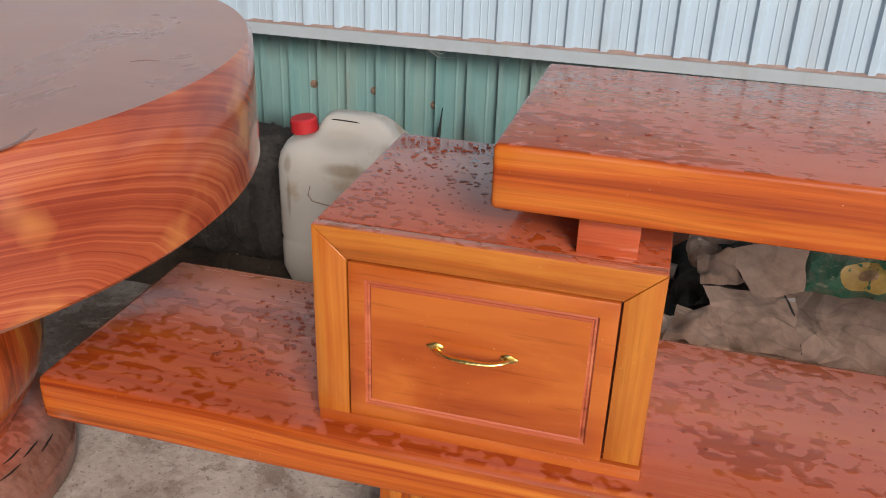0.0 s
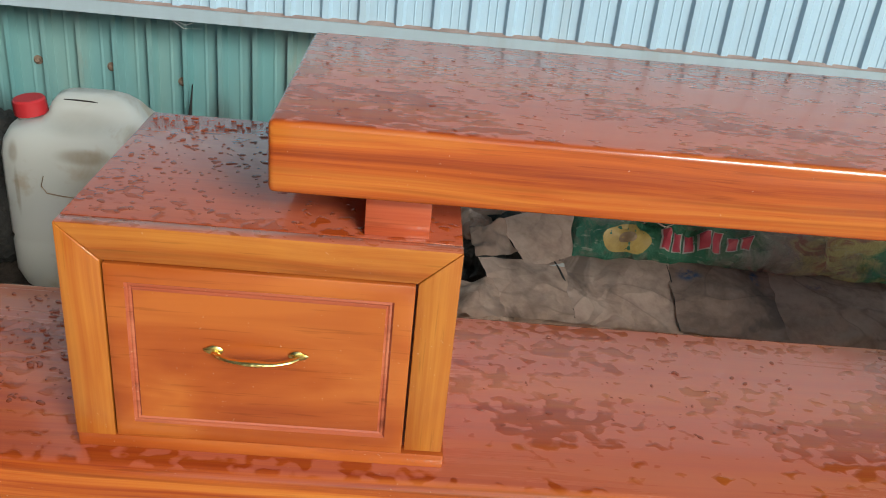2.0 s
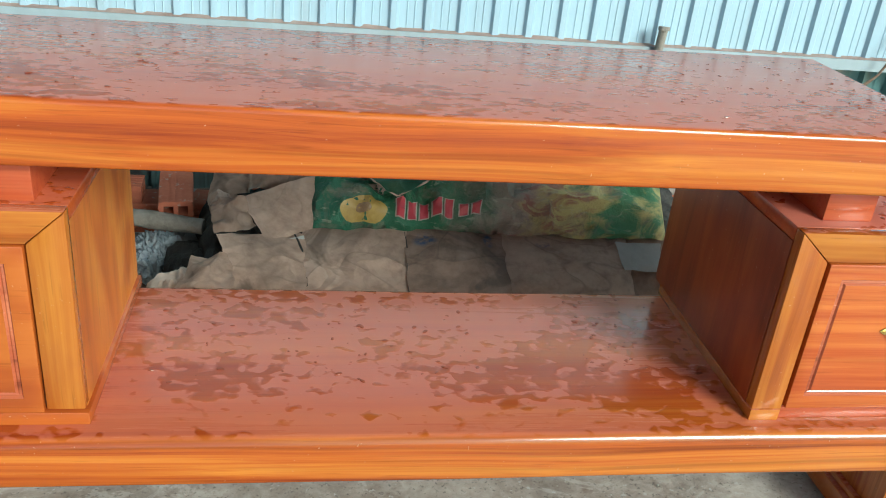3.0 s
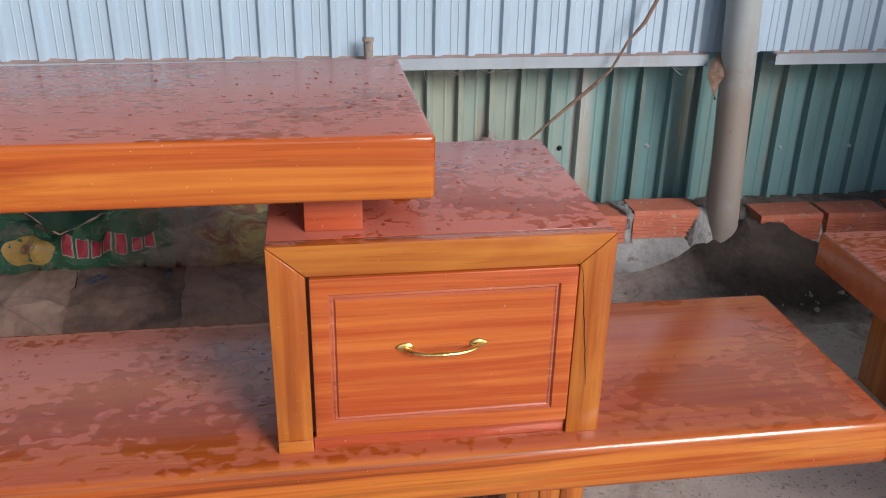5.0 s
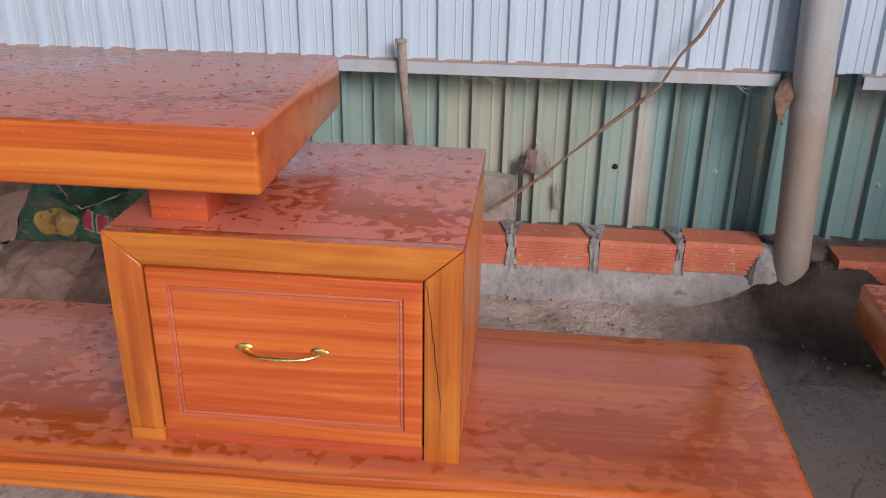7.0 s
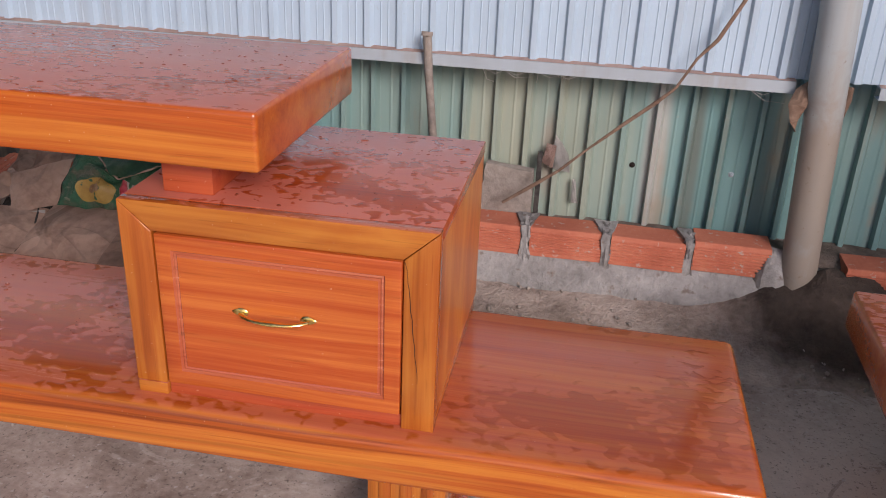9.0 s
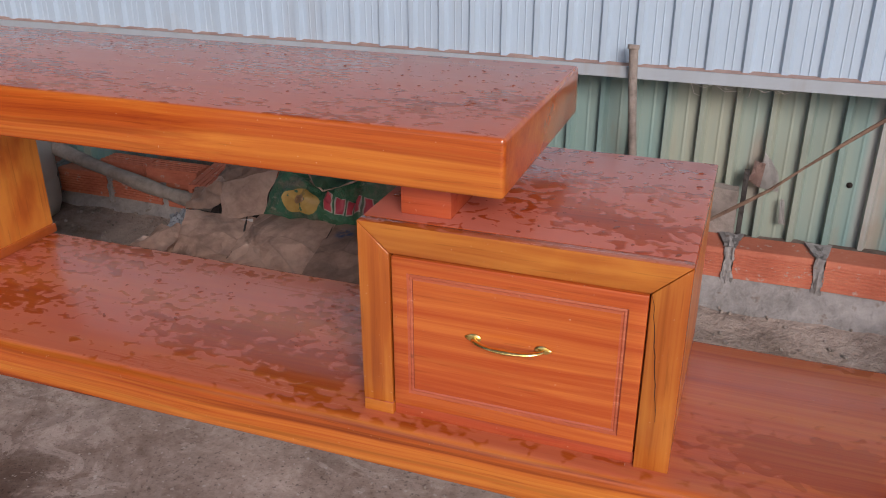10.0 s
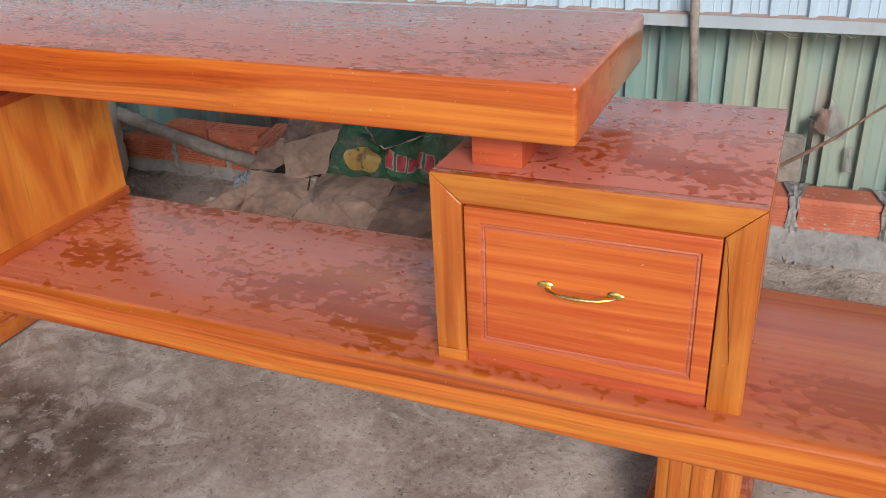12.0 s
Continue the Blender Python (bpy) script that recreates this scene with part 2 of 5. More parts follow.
def table_rim_wood():
    """Round tabletop: arched ring grain on the rim, dull smeared film on the top."""
    n = Nodes("round_top_wood", 0.16)
    # rings round a knot under the rim
    tc = n.node("ShaderNodeTexCoord")
    off = n.node("ShaderNodeVectorMath")
    off.operation = "SUBTRACT"
    off.inputs[1].default_value = (0.585, -0.365, 0.585)
    stretch = n.node("ShaderNodeVectorMath")
    stretch.operation = "MULTIPLY"
    stretch.inputs[1].default_value = (0.64, 0.64, 1.60)
    dist = n.node("ShaderNodeVectorMath")
    dist.operation = "LENGTH"
    n.link(tc.outputs["Object"], off.inputs[0])
    n.link(off.outputs[0], stretch.inputs[0])
    n.link(stretch.outputs[0], dist.inputs[0])
    bend = n.noise(n.coords((1, 1, 1.6)), 3.2, 3, 0.5, 0.4)
    ring = n.math("ADD", dist.outputs["Value"], n.math("MULTIPLY", bend, 0.040))
    line = n.node("ShaderNodeTexNoise")
    line.noise_dimensions = "1D"
    line.inputs["Scale"].default_value = 115.0
    line.inputs["Detail"].default_value = 4.0
    line.inputs["Roughness"].default_value = 0.7
    n.link(ring, line.inputs["W"])
    slow = n.node("ShaderNodeTexNoise")
    slow.noise_dimensions = "1D"
    slow.inputs["Scale"].default_value = 13.0
    slow.inputs["Detail"].default_value = 1.0
    n.link(ring, slow.inputs["W"])
    broad = n.noise(n.coords((1.2, 1.2, 3.0)), 2.0, 3, 0.5, 0.8)
    tone = n.math("ADD", n.math("MULTIPLY", line.outputs["Fac"], 0.30), n.math("MULTIPLY", broad, 0.44))
    tone = n.math("ADD", tone, n.math("MULTIPLY", slow.outputs["Fac"], 0.26))
    color = n.ramp(tone, [(0.40, (0.25, 0.045, 0.024)), (0.49, (0.40, 0.090, 0.040)), (0.60, (0.56, 0.190, 0.078))])
    glow = n.ramp(n.noise(n.coords((7, 7, 9)), 1.4, 2, 0.5), [(0.58, 0.0), (0.76, 1.0)])
    color = n.mix(n.math("MULTIPLY", glow, 0.55), color, (0.66, 0.27, 0.085))
    up = upward(n)
    smear = n.noise(n.coords((2.2, 1.1, 1), (0, 0, 0.6)), 2.5, 5, 0.6, 0.8)
    dull = n.math("MULTIPLY", up, n.ramp(smear, [(0.3, 0.70), (0.65, 1.0)]))
    color = n.mix(dull, color, n.ramp(smear, [(0.32, (0.30, 0.130, 0.098)), (0.66, (0.45, 0.245, 0.200))]))
    rough = n.math("ADD", n.math("MULTIPLY", up, n.ramp(smear, [(0.35, 0.10), (0.65, 0.30)])), 0.15)
    n.bsdf.inputs["Coat Weight"].default_value = 0.3
    n.bsdf.inputs["Coat Roughness"].default_value = 0.1
    return n.done(color, rough)


def sheet_metal(name, base, stain, rust=0.25, rough=0.45, old=None):
    """Painted sheet with streaks, stains and specks; old: the tint of its yellowed stretches."""
    n = Nodes(name, rough)
    streak = n.noise(n.coords((14, 14, 0.8)), 1.0, 5, 0.6, 0.3)
    blot = n.noise(n.coords((1, 1, 1)), 2.4, 5, 0.6, 0.5)
    color = n.mix(n.ramp(streak, [(0.35, 0.0), (0.75, 0.55)]), base, stain)
    if old:
        color = n.mix(n.ramp(n.noise(n.coords((3.2, 3.2, 0.5)), 1.0, 3, 0.6, 0.5), [(0.50, 0.0), (0.68, 0.35)]), color, old)
        color = n.mix(n.math("MULTIPLY", n.spot(0.98, 0.35, 0.42, 0.6, "xz"), n.ramp(streak, [(0.35, 0.35), (0.6, 0.9)])), color, old)
        # rib stains and dark green stretches; the last two entries blacken the foot
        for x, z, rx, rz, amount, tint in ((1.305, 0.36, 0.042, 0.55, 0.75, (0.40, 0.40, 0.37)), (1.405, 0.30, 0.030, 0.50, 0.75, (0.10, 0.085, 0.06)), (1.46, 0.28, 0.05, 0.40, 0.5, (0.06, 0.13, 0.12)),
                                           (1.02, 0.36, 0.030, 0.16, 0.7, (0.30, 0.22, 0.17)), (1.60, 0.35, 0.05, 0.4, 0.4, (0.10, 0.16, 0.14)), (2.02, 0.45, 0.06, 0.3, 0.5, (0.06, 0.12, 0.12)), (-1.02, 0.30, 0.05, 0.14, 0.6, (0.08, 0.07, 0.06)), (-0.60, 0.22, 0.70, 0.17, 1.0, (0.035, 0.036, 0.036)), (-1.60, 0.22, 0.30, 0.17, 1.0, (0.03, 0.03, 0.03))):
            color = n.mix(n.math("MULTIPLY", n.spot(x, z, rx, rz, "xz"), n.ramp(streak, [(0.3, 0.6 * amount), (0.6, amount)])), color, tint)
    mask = n.math("MULTIPLY", n.ramp(n.math("MULTIPLY", blot, streak), [(0.30, 0.0), (0.42, 1.0)]), rust)
    color = n.mix(mask, color, (0.28, 0.22, 0.15))
    spots = n.ramp(n.noise(n.coords((1, 1, 1)), 70, 3, 0.6), [(0.68, 0.0), (0.76, 0.5)])
    color = n.mix(n.math("MULTIPLY", spots, 0.6), color, (0.3, 0.27, 0.23))
    return n.done(color, n.math("ADD", n.math("MULTIPLY", blot, 0.25), rough - 0.1), n.bump(blot, 0.08, 0.01))


M_BLUE = sheet_metal("pale_blue_sheet", (0.405, 0.540, 0.645), (0.35, 0.460, 0.545), 0.12)
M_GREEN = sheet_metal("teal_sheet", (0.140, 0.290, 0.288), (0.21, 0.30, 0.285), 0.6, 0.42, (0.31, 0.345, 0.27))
M_STEEL = sheet_metal("galvanised_steel", (0.36, 0.43, 0.475), (0.29, 0.33, 0.35), 0.35, 0.42)


def dirty_pipe():
    """Grey paint, splashed brown with dirt towards its foot."""
    n = Nodes("painted_pipe", 0.5)
    v = n.coords()
    blot = n.noise(v, 9, 5, 0.65, 0.6)
    streak = n.noise(n.coords((22, 22, 1.5)), 1.0, 5, 0.6, 0.4)
    color = n.mix(n.ramp(streak, [(0.38, 0.0), (0.70, 0.7)]), (0.35, 0.405, 0.42), (0.29, 0.29, 0.27))
    splash = n.math("ADD", n.math("MULTIPLY", n.spot(-0.01, 0.10, 0.5, 0.60, "xz"), 0.55), n.math("SUBTRACT", blot, 0.42))
    color = n.mix(n.ramp(splash, [(0.18, 0.0), (0.55, 0.85)]), color, (0.27, 0.225, 0.18))
    chips = n.ramp(n.noise(v, 60, 3, 0.6), [(0.66, 0.0), (0.74, 0.7)])
    color = n.mix(chips, color, (0.20, 0.15, 0.11))
    return n.done(color, n.math("ADD", n.math("MULTIPLY", blot, 0.3), 0.35), n.bump(blot, 0.15, 0.006))


M_PIPE = dirty_pipe()


def earthy(name, a, b, c, scale=3.0, bump=0.5, rough=0.85, fine=60, speck=None, dist=0.02):
    """Rough mineral surface from three tones."""
    n = Nodes(name, rough)
    v = n.coords((1, 1, 1), spread=3.0)
    big = n.noise(v, scale, 6, 0.6, 0.6)
    small = n.noise(v, fine, 5, 0.65)
    tone = n.math("ADD", n.math("MULTIPLY", big, 0.7), n.math("MULTIPLY", small, 0.3))
    color = n.ramp(tone, [(0.32, a), (0.5, b), (0.68, c)])
    if speck:
        color = n.mix(n.ramp(n.noise(v, fine * 0.5, 3, 0.6), [(0.62, 0.0), (0.70, 0.8)]), color, speck)
    return n.done(color, None, n.bump(n.math("ADD", n.math("MULTIPLY", big, 0.6), n.math("MULTIPLY", small, 0.5)), bump, dist))


M_MORTAR = earthy("grey_mortar", (0.13, 0.126, 0.120), (0.29, 0.288, 0.280), (0.43, 0.426, 0.415), 5, 0.9, 0.9, 45, (0.16, 0.125, 0.10))
M_BRICK = earthy("red_clay_brick", (0.36, 0.10, 0.055), (0.46, 0.14, 0.08), (0.52, 0.19, 0.11), 7, 0.25, 0.8, 90, (0.42, 0.36, 0.32), 0.006)
M_DUST = earthy("reddish_dust", (0.30, 0.20, 0.17), (0.40, 0.28, 0.24), (0.46, 0.36, 0.32), 8, 0.6, 0.95, 80)
# dark grey, so the unseen walls bounce little light
M_PLASTER = earthy("unseen_wall_plaster", (0.15, 0.14, 0.125), (0.20, 0.19, 0.17), (0.26, 0.25, 0.23), 1.5, 0.3, 0.9)
# near black: the deep shade behind the stand is put into this colour
M_NEAR_BLACK = earthy("near_black_rough", (0.014, 0.013, 0.012), (0.035, 0.032, 0.03), (0.08, 0.073, 0.066), 9, 0.8, 0.9, 70)
M_PAPER_W = earthy("whitish_paper", (0.42, 0.41, 0.39), (0.52, 0.51, 0.49), (0.6, 0.59, 0.57), 4, 0.3, 0.8, 40)
M_LUMP = earthy("blue_grey_cement", (0.22, 0.25, 0.29), (0.36, 0.41, 0.46), (0.5, 0.55, 0.6), 22, 1.0, 0.9, 70)

def sack_paper(name, a, b, c, stain, marks=()):
    """Thick sack paper, darker along its creases."""
    n = Nodes(name, 0.8)
    v = n.coords((1, 1, 1), spread=3.0)
    wob = n.node("ShaderNodeMix")
    wob.data_type = "VECTOR"
    wob.inputs[0].default_value = 0.16
    tex = n.node("ShaderNodeTexNoise")
    tex.inputs["Scale"].default_value = 9.0
    n.link(v, tex.inputs["Vector"])
    n.link(v, wob.inputs[4])
    n.link(tex.outputs["Color"], wob.inputs[5])
    vor = n.node("ShaderNodeTexVoronoi")
    vor.feature = "DISTANCE_TO_EDGE"
    vor.inputs["Scale"].default_value = 3.0
    n.link(wob.outputs[1], vor.inputs["Vector"])
    vor2 = n.node("ShaderNodeTexVoronoi")
    vor2.feature = "DISTANCE_TO_EDGE"
    vor2.inputs["Scale"].default_value = 11.0
    n.link(wob.outputs[1], vor2.inputs["Vector"])
    big = n.noise(v, 3.5, 6, 0.62, 0.8)
    small = n.noise(v, 45, 4, 0.6)
    color = n.ramp(n.math("ADD", n.math("MULTIPLY", big, 0.75), n.math("MULTIPLY", small, 0.25)), [(0.34, a), (0.50, b), (0.66, c)])
    color = n.mix(n.ramp(n.noise(v, 5.5, 4, 0.6, 1.0), [(0.56, 0.0), (0.64, 0.6)]), color, stain)
    fold = n.noise(n.coords((1, 1.6, 1), (0.3, 0.2, 0.5), spread=5.0), 4.0, 1, 0.4, 0.4)
    crease = n.ramp(fold, [(0.488, 1.0), (0.497, 0.76), (0.506, 1.0)])
    for x, y, rx, ry in marks:
        smear = n.math("MULTIPLY", n.spot(x, y, rx, ry), n.ramp(n.noise(v, 40, 4, 0.7), [(0.40, 0.0), (0.58, 1.0)]))
        color = n.mix(smear, color, (0.075, 0.12, 0.22))
    crease2 = n.ramp(vor2.outputs["Distance"], [(0.0, 0.94), (0.03, 1.0)])
    color = n.mix(1.0, color, n.mix(1.0, crease, crease2, "MULTIPLY"), "MULTIPLY")
    height = n.math("ADD", n.math("MULTIPLY", n.ramp(fold, [(0.30, 0.0), (0.497, 1.0), (0.70, 0.2)]), 0.9), n.math("MULTIPLY", n.ramp(vor2.outputs["Distance"], [(0.0, 0.0), (0.3, 1.0)]), 0.35))
    return n.done(color, None, n.bump(n.math("ADD", height, n.math("MULTIPLY", small, 0.1)), 0.60, 0.018))


M_PAPER = sack_paper("grey_brown_sack_paper", (0.26, 0.172, 0.130), (0.55, 0.395, 0.312), (0.70, 0.540, 0.445), (0.15, 0.096, 0.072), ((0.365, 0.755, 0.022, 0.012),))
M_PAPER_D = sack_paper("dark_stained_sack_paper", (0.16, 0.104, 0.080), (0.39, 0.268, 0.210), (0.54, 0.395, 0.315), (0.11, 0.085, 0.080), ((0.088, 0.755, 0.035, 0.028), (0.236, 0.765, 0.016, 0.028)))
M_STICK = earthy("weathered_grey_wood", (0.16, 0.14, 0.12), (0.28, 0.25, 0.22), (0.38, 0.35, 0.31), 9, 0.5, 0.85, 70)
M_TWIG = earthy("dry_brown_twig", (0.10, 0.06, 0.04), (0.20, 0.13, 0.09), (0.30, 0.21, 0.15), 14, 0.5, 0.85, 80)
M_WEB = earthy("dusty_cobweb", (0.35, 0.35, 0.33), (0.45, 0.45, 0.43), (0.55, 0.55, 0.52), 9, 0.3, 0.9)


def concrete_floor():
    n = Nodes("worn_concrete", 0.8)
    v = n.coords()
    big = n.noise(v, 1.1, 6, 0.62, 0.8)
    mid = n.noise(v, 5.0, 6, 0.65, 0.5)
    small = n.noise(v, 55, 5, 0.65)
    tone = n.math("ADD", n.math("MULTIPLY", big, 0.32), n.math("ADD", n.math("MULTIPLY", mid, 0.46), n.math("MULTIPLY", small, 0.22)))
    color = n.ramp(tone, [(0.37, (0.20, 0.150, 0.122)), (0.50, (0.40, 0.338, 0.292)), (0.61, (0.56, 0.50, 0.45))])
    stain = n.ramp(n.noise(v, 2.3, 6, 0.74, 1.2), [(0.55, 0.0), (0.61, 0.5)])
    color = n.mix(stain, color, (0.17, 0.115, 0.085))
    soil_shade_mottle = n.ramp(n.noise(v, 9.0, 5, 0.65, 0.6), [(0.38, 0.25), (0.56, 1.0)])
    # brown soil stains; the last two also paint the shade behind the table
    for x, y, rx, ry, amount in ((-0.42, -0.06, 0.34, 0.20, 1.0), (-0.22, -0.10, 0.20, 0.13, 0.9), (-0.75, -0.02, 0.36, 0.22, 0.8), (-0.55, -0.22, 0.50, 0.16, 0.7), (-0.50, 0.02, 0.90, 0.55, 0.45), (0.29, 0.22, 0.06, 0.05, 0.5), (-1.50, 0.62, 0.60, 0.34, 1.0), (-1.55, 0.55, 0.40, 0.26, 0.9)):
        color = n.mix(n.math("MULTIPLY", n.spot(x, y, rx, ry), n.math("MULTIPLY", soil_shade_mottle, amount)), color, (0.10, 0.068, 0.052))
    chalk = n.ramp(n.noise(v, 6.5, 6, 0.70, 0.9), [(0.560, 0.0), (0.585, 0.42)])
    color = n.mix(chalk, color, (0.50, 0.445, 0.40))
    # pale patch beside the bench: missing light put into the floor colour
    color = n.mix(n.math("MULTIPLY", n.spot(1.70, 0.30, 0.60, 0.55), n.math("ADD", n.math("MULTIPLY", soil_shade_mottle, 0.5), 0.5)), color, (0.56, 0.475, 0.405))
    mud = n.ramp(n.noise(v, 3.4, 6, 0.72, 1.4), [(0.585, 0.0), (0.61, 0.45)])
    color = n.mix(mud, color, (0.17, 0.112, 0.082))
    pits = n.ramp(n.noise(v, 120, 3, 0.6), [(0.30, 0.45), (0.42, 1.0)])
    color = n.mix(1.0, color, pits, "MULTIPLY")
    flecks = n.ramp(n.noise(v, 75, 2, 0.5), [(0.66, 0.0), (0.72, 0.55)])
    color = n.mix(flecks, color, (0.52, 0.50, 0.47))
    wet = n.ramp(n.noise(v, 1.6, 4, 0.6, 0.5), [(0.45, 0.85), (0.62, 0.5)])
    return n.done(color, wet, n.bump(n.math("ADD", n.math("MULTIPLY", mid, 0.5), n.math("MULTIPLY", small, 0.3)), 0.5, 0.015))


M_FLOOR = concrete_floor()
M_TABLETOP = table_rim_wood()


def brass():
    n = Nodes("polished_brass", 0.24, 1.0)
    v = n.coords()
    return n.done(n.ramp(n.noise(v, 120, 3, 0.6), [(0.3, (0.86, 0.56, 0.13)), (0.7, (0.98, 0.78, 0.32))]), 0.25, n.bump(n.noise(v, 220, 2, 0.5), 0.25, 0.001))


def can_plastic():
    n = Nodes("dirty_white_plastic", 0.38)
    v = n.coords()
    grime = n.noise(v, 7, 5, 0.6, 0.8)
    tint = n.noise(v, 2.5, 3, 0.5)
    color = n.mix(n.ramp(grime, [(0.53, 0.0), (0.66, 0.7)]), n.ramp(tint, [(0.3, (0.40, 0.39, 0.355)), (0.7, (0.50, 0.505, 0.49))]), (0.32, 0.25, 0.17))
    for x, z, rx, rz, amount in ((0.02, 0.335, 0.075, 0.022, 0.75), (0.112, 0.365, 0.020, 0.036, 0.7), (-0.128, 0.335, 0.014, 0.030, 0.7), (-0.126, 0.25, 0.007, 0.070, 0.6),
                                 (0.05, 0.27, 0.10, 0.07, 0.4), (0.0, 0.395, 0.09, 0.030, 0.35)):
        color = n.mix(n.math("MULTIPLY", n.spot(x, z, rx, rz, "xz"), n.math("MULTIPLY", n.ramp(grime, [(0.3, 0.5), (0.6, 1.0)]), amount)), color, (0.20, 0.155, 0.105))
    n.bsdf.inputs["Subsurface Weight"].default_value = 0.15
    n.bsdf.inputs["Subsurface Radius"].default_value = (0.03, 0.03, 0.025)
    return n.done(color, None, n.bump(grime, 0.05, 0.005))


M_BRASS = brass()
M_CAN = can_plastic()
M_CAP = Nodes("red_plastic", 0.35).done((0.42, 0.022, 0.028))
M_BLACK = Nodes("black_gap", 0.9).done((0.012, 0.008, 0.006))


def bag_plastic():
    """Printed woven bag: green at one end, bleached in the middle, yellow at the other."""
    n = Nodes("printed_woven_bag", 0.6)
    tc = n.node("ShaderNodeTexCoord")
    sep = n.node("ShaderNodeSeparateXYZ")
    n.link(tc.outputs["Object"], sep.inputs[0])
    v = n.coords()
    wob = n.noise(v, 10, 5, 0.65, 1.0)
    along = n.math("ADD", sep.outputs["X"], n.math("MULTIPLY", n.math("SUBTRACT", wob, 0.5), 0.40))
    along = n.math("ADD", n.math("MULTIPLY", along, 1.2), 0.5)
    color = n.ramp(along, [(0.0, (0.022, 0.105, 0.062)), (0.30, (0.030, 0.125, 0.060)), (0.40, (0.075, 0.13, 0.075)), (0.48, (0.24, 0.22, 0.175)), (0.58, (0.27, 0.19, 0.155)),
                           (0.68, (0.40, 0.32, 0.13)), (0.78, (0.44, 0.37, 0.15)), (0.85, (0.06, 0.18, 0.085)), (0.93, (0.07, 0.18, 0.085)), (1.0, (0.45, 0.38, 0.16))])
    blush = n.math("MULTIPLY", n.ramp(n.noise(n.coords((9, 26, 9), (0, 0, -0.5)), 1.0, 3, 0.6, 1.2), [(0.54, 0.0), (0.62, 0.75)]), n.ramp(along, [(0.42, 0.0), (0.50, 1.0), (0.74, 1.0), (0.80, 0.0)]))
    color = n.mix(blush, color, (0.24, 0.075, 0.07))
    net = n.ramp(n.noise(n.coords((18, 60, 18), (0, 0, 0.7)), 1.0, 3, 0.6, 1.5), [(0.60, 0.0), (0.68, 0.45)])
    color = n.mix(net, color, (0.42, 0.38, 0.30))
    dirt = n.ramp(n.noise(v, 16, 5, 0.7, 0.6), [(0.50, 0.0), (0.66, 0.7)])
    color = n.mix(dirt, color, (0.17, 0.135, 0.105))
    weave = n.noise(n.coords((260, 260, 260)), 1.0, 1, 0.5)
    return n.done(color, None, n.bump(n.math("ADD", n.noise(v, 22, 4, 0.6), n.math("MULTIPLY", weave, 0.15)), 0.75, 0.018))


M_BAG = bag_plastic()
M_BAG_GREEN = earthy("green_woven_bag", (0.02, 0.07, 0.04), (0.04, 0.13, 0.07), (0.10, 0.18, 0.11), 6, 0.3, 0.5, 50)
M_PRINT_RED = earthy("red_print", (0.36, 0.03, 0.05), (0.42, 0.05, 0.07), (0.46, 0.10, 0.10), 20, 0.1, 0.5, 60)
M_PRINT_WHITE = earthy("white_print", (0.26, 0.23, 0.20), (0.36, 0.32, 0.28), (0.42, 0.39, 0.35), 20, 0.1, 0.5, 60)
M_PRINT_YELLOW = earthy("yellow_print", (0.26, 0.16, 0.04), (0.36, 0.24, 0.06), (0.44, 0.33, 0.12), 25, 0.1, 0.5, 60)
M_PRINT_BROWN = earthy("brown_print", (0.14, 0.08, 0.04), (0.22, 0.14, 0.08), (0.30, 0.20, 0.12), 30, 0.1, 0.5, 60)


# ---- mesh helpers ----
def part(name, bm, material, parent=None, label="", smooth=True):
    """Links a bmesh as one mesh object, under a thing or a part where one is given."""
    me = bpy.data.meshes.new(name)
    bm.to_mesh(me)
    bm.free()
    for p in me.polygons:
        p.use_smooth = smooth
    if smooth:
        me.set_sharp_from_angle(angle=radians(38))
    me.materials.append(material)
    ob = new(name, me)
    if parent is not None:
        ob.parent = parent
    if label:
        tagged(ob, label)
    return ob


def thing(name, at, label, category, group="", kind=""):
    ob = new(name)
    ob.empty_display_size = 0.05
    ob.matrix_world = at
    return tagged(ob, label, category, group, kind)


def box(x0, x1, y0, y1, z0, z1, bevel=0.0, seg=2, bm=None):
    """A block between six planes, with rounded edges."""
    b = bmesh.new()
    bmesh.ops.create_cube(b, size=1.0)
    for v in b.verts:
        v.co = Vector(((x0 + x1) / 2 + v.co.x * (x1 - x0), (y0 + y1) / 2 + v.co.y * (y1 - y0), (z0 + z1) / 2 + v.co.z * (z1 - z0)))
    if bevel:
        bmesh.ops.bevel(b, geom=list(b.edges), offset=bevel, segments=seg, profile=0.5, affect="EDGES")
    if bm is None:
        return b
    me = bpy.data.meshes.new("piece")
    b.to_mesh(me)
    b.free()
    bm.from_mesh(me)
    bpy.data.meshes.remove(me)
    return bm


def prism(outline, y0, y1, bevel=0.0):
    """A plate with the given outline in x and z, between two y planes."""
    b = bmesh.new()
    front = [b.verts.new((x, y0, z)) for x, z in outline]
    back = [b.verts.new((x, y1, z)) for x, z in outline]
    b.faces.new(front)
    b.faces.new(back[::-1])
    k = len(outline)
    for i in range(k):
        b.faces.new((front[i], back[i], back[(i + 1) % k], front[(i + 1) % k]))
    bmesh.ops.recalc_face_normals(b, faces=list(b.faces))
    if bevel:
        bmesh.ops.bevel(b, geom=list(b.edges), offset=bevel, segments=2, profile=0.5, affect="EDGES")
    return b


